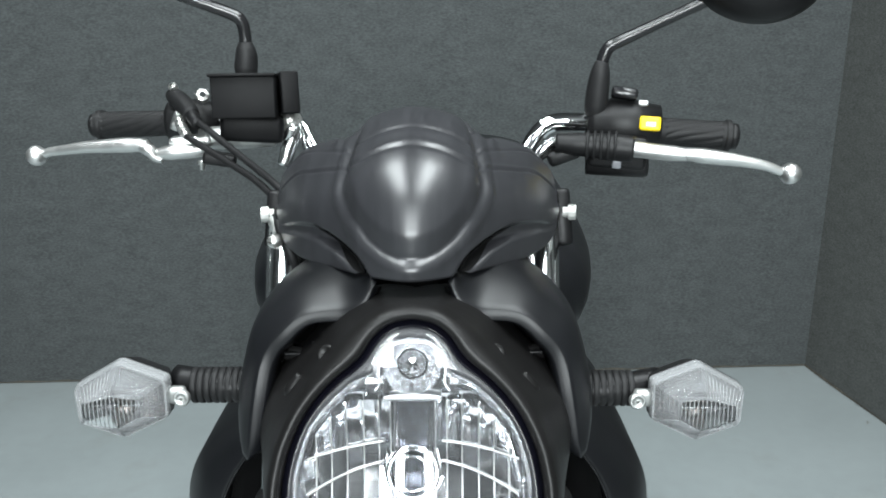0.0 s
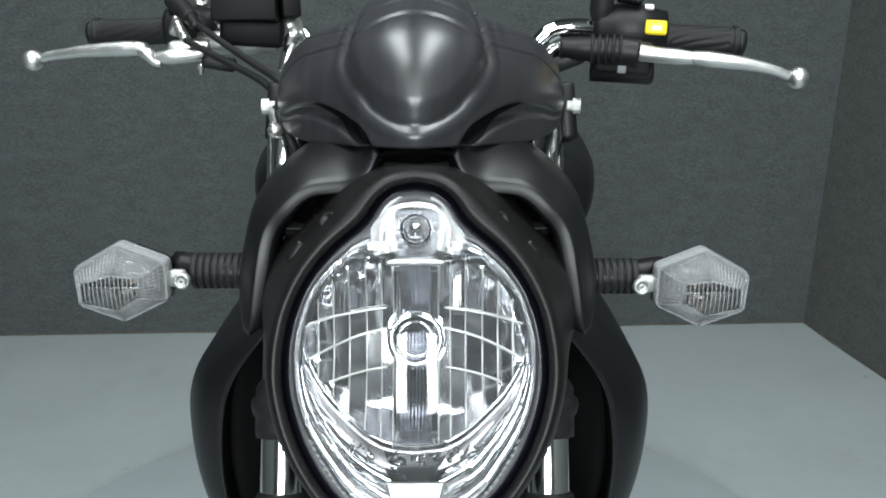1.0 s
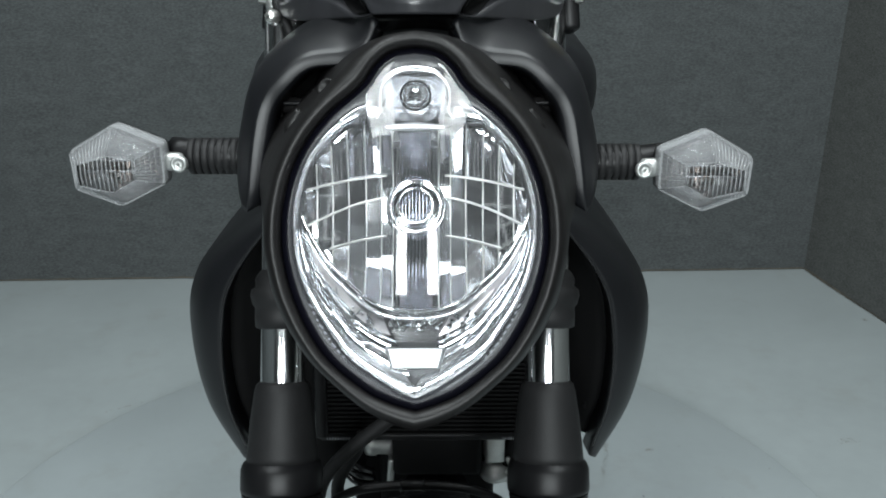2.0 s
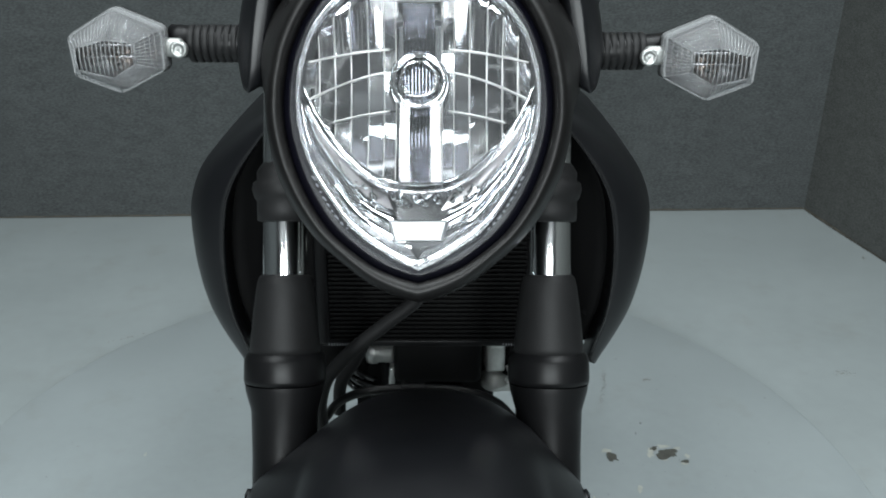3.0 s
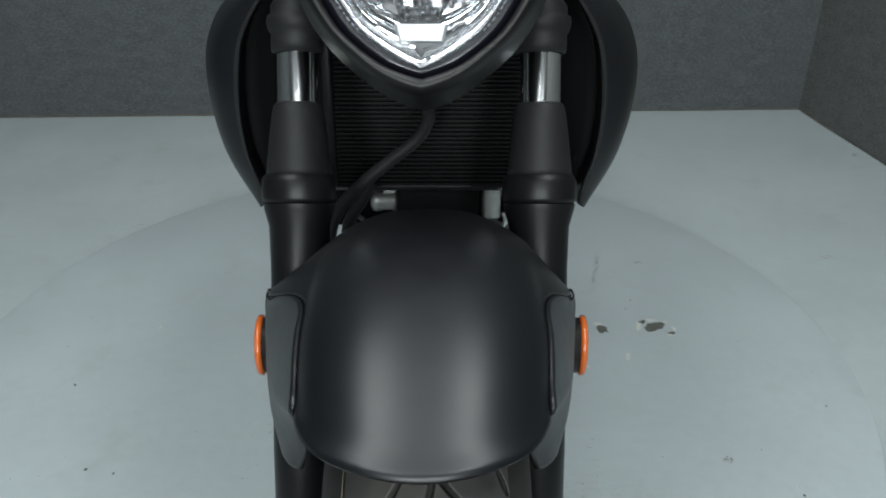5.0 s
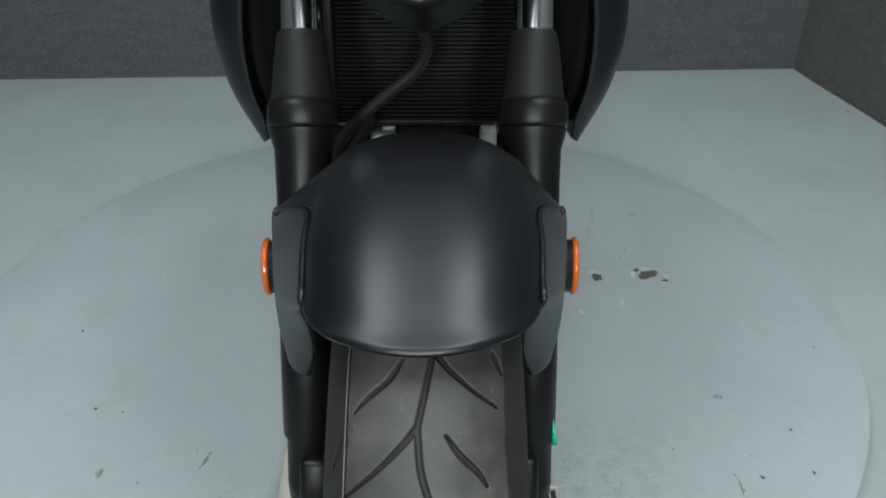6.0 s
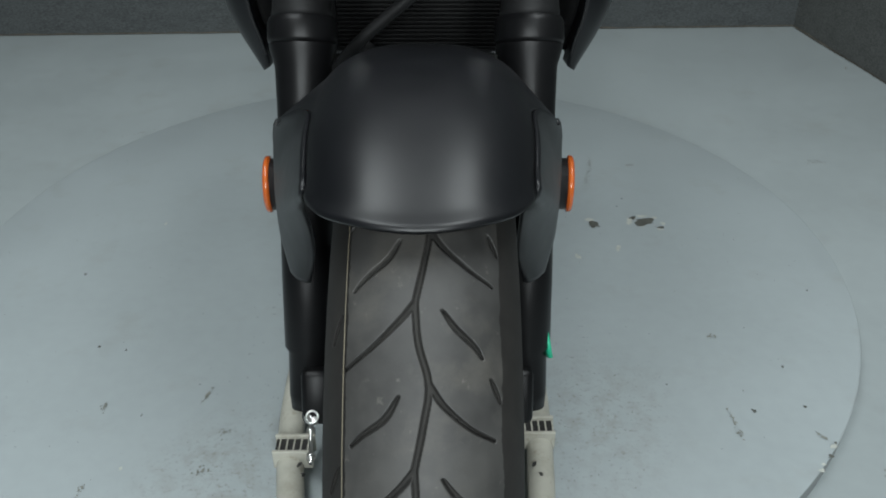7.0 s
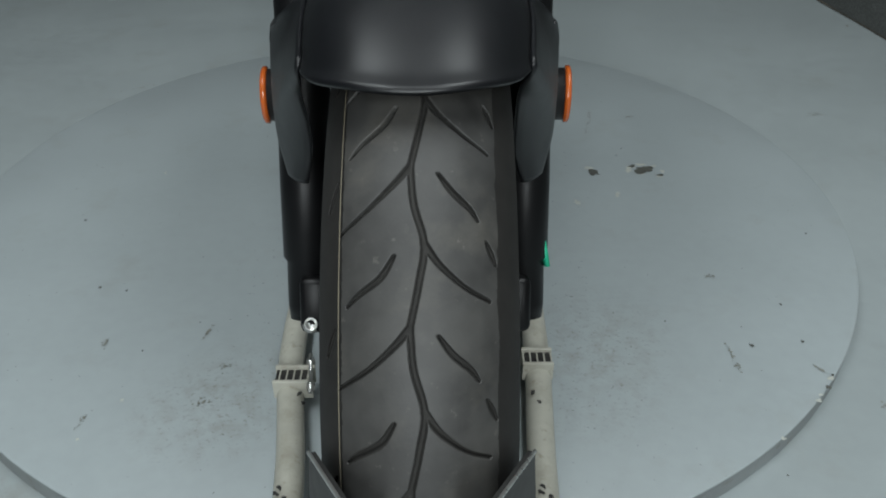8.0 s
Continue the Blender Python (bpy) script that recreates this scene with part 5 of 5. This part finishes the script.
mirror([(0.166, 0.893, 0.974), (0.166, 0.892, 0.984), (0.167, 0.891, 1.0), (0.168, 0.890, 1.012), (0.169, 0.890, 1.020), (0.170, 0.890, 1.023)],
       [(0.168, 0.890, 1.015), (0.171, 0.890, 1.028), (0.176, 0.890, 1.036), (0.19, 0.889, 1.043), (0.244, 0.882, 1.069), (0.262, 0.88, 1.078)], [0.0058, 0.0058, 0.0056, 0.0052, 0.0052, 0.006], (0.297, 0.878, 1.088, 1))
mirror([(-0.158, 0.910, 1.012), (-0.158, 0.910, 1.018), (-0.157, 0.910, 1.026), (-0.157, 0.910, 1.032), (-0.157, 0.910, 1.038), (-0.157, 0.910, 1.041)],
       [(-0.157, 0.910, 1.034), (-0.157, 0.910, 1.050), (-0.160, 0.909, 1.061), (-0.172, 0.907, 1.068), (-0.206, 0.900, 1.081), (-0.262, 0.89, 1.104)], [0.0058, 0.0058, 0.0056, 0.0052, 0.0052, 0.006], (-0.297, 0.886, 1.116, -1))


# ---- shrouds, tank, radiator and engine ----
def shroud(s):
    front = [(0.112, 0.738, 0.748), (0.1315, 0.738, 0.724), (0.150, 0.738, 0.699), (0.163, 0.738, 0.672), (0.169, 0.738, 0.640), (0.1715, 0.738, 0.605), (0.169, 0.738, 0.565), (0.163, 0.742, 0.536), (0.160, 0.758, 0.500)]
    outer = [(0.118, 0.79, 0.742), (0.150, 0.80, 0.724), (0.176, 0.80, 0.706), (0.1975, 0.80, 0.684), (0.2118, 0.80, 0.651), (0.2155, 0.80, 0.613), (0.2115, 0.80, 0.570), (0.1985, 0.80, 0.530), (0.170, 0.80, 0.484)]
    rear = [(0.125, 0.86, 0.752), (0.150, 0.93, 0.728), (0.176, 0.96, 0.706), (0.194, 0.97, 0.681), (0.205, 0.97, 0.65), (0.206, 0.97, 0.61), (0.199, 0.97, 0.57), (0.185, 0.96, 0.535), (0.165, 0.90, 0.49)]
    b, c, d = (spline(p, 48) for p in (front, outer, rear))
    a = b + np.array([-0.0025, 0.022, 0.0])           # the edge turns straight back
    rows = []
    for i in range(48):
        row = [a[i], a[i] * 0.3 + b[i] * 0.7 + (0, -0.001, 0)]
        for w in np.linspace(0, 1, 12):
            p = b[i] * (1 - w) + c[i] * w + np.array([0.004, -0.012, 0.0]) * math.sin(math.pi * w)
            row.append(p)
        for w in np.linspace(0.15, 1, 6):
            row.append(c[i] * (1 - w) + d[i] * w + np.array([0.002, 0, 0]) * math.sin(math.pi * w))
        rows.append([(C - 0.006 + s * p[0], p[1], p[2]) for p in row])
    sh = part("radiator_shroud", sheet(rows), MATTE, bike, "matte black swollen radiator shroud", solid=0.003)
    part("shroud_edge", tube([(C - 0.006 + s * p[0], p[1] - 0.0008, p[2]) for p in b[::4]], 0.0009, 60, 8), GLOSS, sh)
    rows = []
    for t in np.linspace(0, 1, 20):                  # lower moulding behind the shroud's edge
        k = math.sin(math.pi * t) ** 0.6
        rows.append([(C + s * (0.188 + 0.024 * k * math.cos(a) + 0.006 * (1 - t)), 0.86 + 0.05 * math.sin(a), 0.60 - 0.085 * t + 0.0) for a in np.linspace(0, 2 * math.pi, 20, endpoint=False)])
    part("shroud_insert", sheet(rows, True), SATIN, sh)
    # black sheet added to close the cavity and keep it dark
    part("shroud_backing", sheet([[(C - 0.005 + s * (0.092 + (p[0] + 0.003 - 0.092) * u), 0.805 + (p[1] - 0.800) * u * u, p[2]) for u in np.linspace(0, 1, 8)] for p in a[::3]]), CAVITY, sh, solid=0.002)
    part("panel_screw", lathe((C + s * 0.152, 0.775, 0.545), (-s * 0.3, -1, 0.2), [(0, 0.001), (0, 0.004), (0.002, 0.004), (0.002, 0.0005)], 14), SATIN, sh)


for s in (-1, 1):
    shroud(s)
rows = []
for t in np.linspace(0, 1, 26):
    y = 0.79 + 0.5 * t
    w = 0.167 * math.sin(math.pi * min(1, 0.12 + 0.62 * t ** 0.6)) ** 0.30
    zc, zh = 0.826 + 0.03 * t, 0.062 * (0.75 + 0.6 * math.sin(math.pi * (0.15 + 0.6 * t)))
    low = 1 - 0.45 * float(smooth(0.0, 0.4, np.array(t)))
    rows.append([(C + w * math.copysign(abs(math.cos(a)) ** 0.8, math.cos(a)), y, zc + zh * (low if math.sin(a) > 0 else 1) * math.copysign(abs(math.sin(a)) ** 0.85, math.sin(a))) for a in np.linspace(0, 2 * math.pi, 48, endpoint=False)])
bm = sheet(rows, True)
bm.verts.ensure_lookup_table()
bm.faces.new(bm.verts[:48])
bm.faces.new(bm.verts[-48:])
part("fuel_tank", bm, MATTE, bike, "matte black fuel tank")

rad = part("radiator", box((C, 0.790, 0.615), (0.205, 0.022, 0.205), (-6, 0, 0), 0.004), CAVITY, bike, "black finned radiator")
fin_mesh = None
for k in range(44):
    z = 0.519 + k * 0.0044
    place = pose(C, 0.7775 + (z - 0.615) * 0.105, z, -6)
    if fin_mesh is None:
        fin = part("radiator_fin", box((0, 0, 0), (0.186, 0.006, 0.0018), (0, 0, 0), 0), FIN, rad, smooth=False)
        fin_mesh = fin.data
    else:
        fin = new("radiator_fin", fin_mesh)
        fin.parent, fin.matrix_parent_inverse = rad, rad.matrix_world.inverted()
    fin.matrix_basis = place
for s in (-1, 1):
    part("radiator_tank", box((C + s * 0.098, 0.782, 0.615), (0.012, 0.026, 0.20), (-6, 0, 0), 0.003), SATIN, rad)
    bm = bmesh.new()
    for k in range(9):
        box((C + s * (0.073 + 0.0026 * k), 0.7655, 0.5135), (0.0012, 0.001, 0.0022), (0, 0, 0), 0, bm)
    part("radiator_print", bm, PALE, rad, "tiny pale marks", smooth=False)
part("radiator_rail", box((C, 0.772, 0.5135), (0.20, 0.012, 0.006), (-6, 0, 0), 0.001), SATIN, rad)
engine = part("engine", box((C + 0.0095, 0.90, 0.43), (0.120, 0.16, 0.20), (0, 0, 0), 0.01), CAVITY, bike, "black engine block behind the wheel")
part("engine_cover", box((0.0152, 0.802, 0.482), (0.0885, 0.030, 0.056), (-6, 0, 0), 0.006), CAVITY, engine, "black boxed cover under the radiator")
part("oil_filter", lathe((C + 0.008, 0.82, 0.41), (0, -1, 0), [(0, 0.02), (0, 0.036), (0.03, 0.036), (0.034, 0.032), (0.034, 0.002)], 32), BLACK, engine)
part("casting", box((0.0725, 0.815, 0.480), (0.0205, 0.03, 0.042), (-6, 0, 4), 0.003), CAST, engine, "bare cast aluminium engine lug")
part("casting", box((0.0725, 0.806, 0.4935), (0.0185, 0.02, 0.010), (-6, 0, 4), 0.002), CAST, engine)
part("casting", box((0.0905, 0.825, 0.491), (0.016, 0.03, 0.018), (0, 6, 0), 0.004), CAST, engine)
part("casting", lathe((0.0735, 0.806, 0.450), (0, -0.2, 1), [(-0.006, 0.004), (-0.006, 0.0150), (0.0, 0.0155), (0.001, 0.0125), (0.008, 0.0115), (0.010, 0.004)], 22), CAST, engine, "cast aluminium flange")
part("casting", box((0.080, 0.812, 0.440), (0.030, 0.02, 0.010), (0, 4, 0), 0.002), CAST, engine)
part("casting", tube([(0.0855, 0.797, 0.470), (0.0885, 0.795, 0.462), (0.0855, 0.795, 0.452)], 0.0024, 10, 8), SATIN_ALLOY, engine)
part("casting", lathe((-0.056, 0.806, 0.4800), (1, -0.15, 0.05), [(0, 0.003), (0, 0.0110), (0.004, 0.0118), (0.010, 0.0112), (0.011, 0.0098), (0.026, 0.0098), (0.028, 0.004)], 22), CAST, engine, "turned aluminium pump nose")
part("casting", box((-0.037, 0.812, 0.4905), (0.016, 0.02, 0.010), (0, 0, 0), 0.002), CAST, engine)
part("casting", box((-0.0315, 0.80, 0.456), (0.0065, 0.02, 0.030), (0, 4, 0), 0.002), CAST, engine)
for k in range(3):
    part("engine_pipe", tube([(C - 0.085, 0.80, 0.452 + 0.012 * k), (C - 0.07, 0.79, 0.445 + 0.010 * k), (C - 0.055, 0.80, 0.435 + 0.008 * k)], 0.0035, 12, 10), GLOSS, engine)
# black boxes added to fill dark gaps where the floor showed through
part("gap_filler", box((-0.0830, 0.822, 0.4745), (0.052, 0.05, 0.048), (-6, 0, 0), 0.006), CAVITY, engine, "black filler box in the dark gap beside the engine")
part("gap_filler", box((-0.0560, 0.845, 0.4300), (0.034, 0.03, 0.09), (0, 0, 0), 0.006), CAVITY, engine)
part("pump_flange", box((-0.0700, 0.7955, 0.4600), (0.013, 0.006, 0.0030), (0, 24, 0), 0.001), CAST, engine)
part("pump_flange", box((-0.0640, 0.7955, 0.4535), (0.006, 0.006, 0.0028), (0, 50, 0), 0.001), CAST, engine)
# another black filler, beside the engine lug
part("lug_gap_filler", box((0.0905, 0.812, 0.4760), (0.0120, 0.02, 0.046), (-6, 12, 0), 0.003), CAVITY, engine)
hose = part("coolant_hose", tube([(-0.026, 0.702, 0.652), (-0.012, 0.697, 0.649), (0.001, 0.695, 0.641), (0.0078, 0.698, 0.620), (-0.002, 0.70, 0.597), (-0.0275, 0.70, 0.5745), (-0.057, 0.70, 0.5485), (-0.081, 0.702, 0.519), (-0.091, 0.708, 0.487), (-0.093, 0.72, 0.45)], 0.0062, 70, 14), RUBBER, bike, "black rubber hose")
part("hose_union", lathe((-0.037, 0.704, 0.655), (1, -0.05, -0.22), [(0, 0.002), (0, 0.0075), (0.004, 0.0078), (0.005, 0.0064), (0.009, 0.0064), (0.010, 0.0075), (0.014, 0.0070), (0.015, 0.003)], 18), CAST, hose, "grey metal hose union")
brake_line = part("brake_line", tube([(-0.090, 0.730, 0.455), (-0.077, 0.724, 0.476), (-0.055, 0.72, 0.4895), (-0.030, 0.72, 0.4935), (-0.006, 0.72, 0.4945), (0.020, 0.72, 0.4935), (0.046, 0.72, 0.4895), (0.070, 0.724, 0.476), (0.086, 0.730, 0.455)], 0.0042, 60, 12), SATIN, bike, "black brake line arched behind the wheel")
part("line_union", lathe((-0.018, 0.72, 0.4944), (1, 0, 0), [(0, 0.002), (0, 0.0056), (0.003, 0.0056), (0.004, 0.0049), (0.019, 0.0049), (0.020, 0.0056), (0.023, 0.0056), (0.023, 0.002)], 14), SATIN, brake_line)
part("lower_hose", tube([(-0.0520, 0.750, 0.530), (-0.0600, 0.747, 0.512), (-0.0715, 0.745, 0.494), (-0.0778, 0.745, 0.478), (-0.0795, 0.745, 0.450)], 0.0062, 24, 12), RUBBER, bike)
part("frame_spine", tube([(C, fork_point(0.9) + 0.05, 0.86), (C, 0.95, 0.78), (C, 1.25, 0.72)], 0.03, 16, 14), SATIN, bike)
for s in (-1, 1):
    part("frame_tube", tube([(C + s * 0.03, fork_point(0.85) + 0.05, 0.83), (C + s * 0.09, 0.88, 0.70), (C + s * 0.10, 1.05, 0.45), (C + s * 0.09, 1.2, 0.34)], 0.017, 24, 12), SATIN, bike)

# ---- wheel chock on the turntable ----
chock = thing("wheel_chock", (C, 0.5, 0.0), "cream-painted steel wheel chock with chipped paint round the front tyre", "wheel chock")
for s, x0, x1 in ((-1, -0.1365, -0.176), (1, 0.132, 0.152)):
    rail = part("rail", tube([(x0 , 0.33, 0.022), (x0 * 0.6 + x1 * 0.4, 0.52, 0.022), (x1, 0.70, 0.022), (x1 * 1.02, 0.90, 0.022)], 0.017, 24, 20), CREAM, chock)
    yc = 0.645 if s < 0 else 0.676
    xc = -0.1635 if s < 0 else 0.149
    for dy in (-0.014, 0.014):
        part("clamp_plate", box((xc, yc + dy, 0.033), (0.050 if s < 0 else 0.040, 0.005, 0.028), (0, 0, 0), 0.001), CREAM, rail)
    bm = bmesh.new()
    for k in range(5):
        box((xc - 0.018 + 0.009 * k, yc, 0.0405), (0.0022, 0.023, 0.006), (0, 0, 0), 0.0006, bm)
    part("clamp_teeth", bm, CREAM, rail, smooth=False)
    part("clamp_block", box((xc, yc, 0.0365), (0.046 if s < 0 else 0.037, 0.0225, 0.012), (0, 0, 0), 0.001), STEEL, rail)
    bm = bmesh.new()
    for i, (x, y) in enumerate(((0.0, 0.615), (0.006, 0.60), (-0.004, 0.47), (0.004, 0.455), (-0.007, 0.462))):
        blob(bm, xc * 0.93 + x, y, 0.0035, 0.0045, 0.2 * i, 0.0394, 24, 0.5, i)
    tagged(part("rust_chips", bm, STEEL, rail, "dark chips in the cream paint", smooth=False), kind="stuff")
    # upright steel guide plate in front of the tyre, a bright bead along its top edge
    mx = 0.0115
    top = [(0.0645, 0.187, 0.410), (0.053, 0.163, 0.420), (0.0415, 0.139, 0.430), (0.030, 0.115, 0.438)]
    foot = [(0.090, 0.130, 0.0), (0.076, 0.100, 0.0), (0.062, 0.070, 0.0), (0.048, 0.040, 0.0)]
    plate = part("guide_plate", sheet([[(mx + s * x, y, z) for x, y, z in line] for line in (top, foot)]), STEEL, chock, "dark bare steel guide plate", smooth=False, solid=0.004)
    part("plate_edge", tube([(mx + s * x, y, z + 0.0006) for x, y, z in top], 0.0012, 12, 8), ZINC, plate, "bright metal edge")
    part("base_bar", box((mx + s * 0.1, 0.24, 0.012), (0.03, 0.30, 0.024), (0, 0, s * -8), 0.003), CREAM, chock)
    part("inner_rail", box((C + s * 0.098, 0.60, 0.012), (0.016, 0.40, 0.024), (0, 0, 0), 0.003), CREAM, chock)
part("tie_rod", lathe((-0.138, 0.612, 0.045), (-0.12, 1, 0.0), [(0, 0.001), (0, 0.003), (0.008, 0.003), (0.008, 0.006), (0.014, 0.006), (0.014, 0.003), (0.052, 0.003), (0.052, 0.006), (0.058, 0.006), (0.058, 0.003), (0.07, 0.003), (0.07, 0.001)], 10), ZINC, chock, "zinc threaded rod")
part("cross_bar", box((C, 0.86, 0.02), (0.26, 0.03, 0.03), (0, 0, 0), 0.004), CREAM, chock)
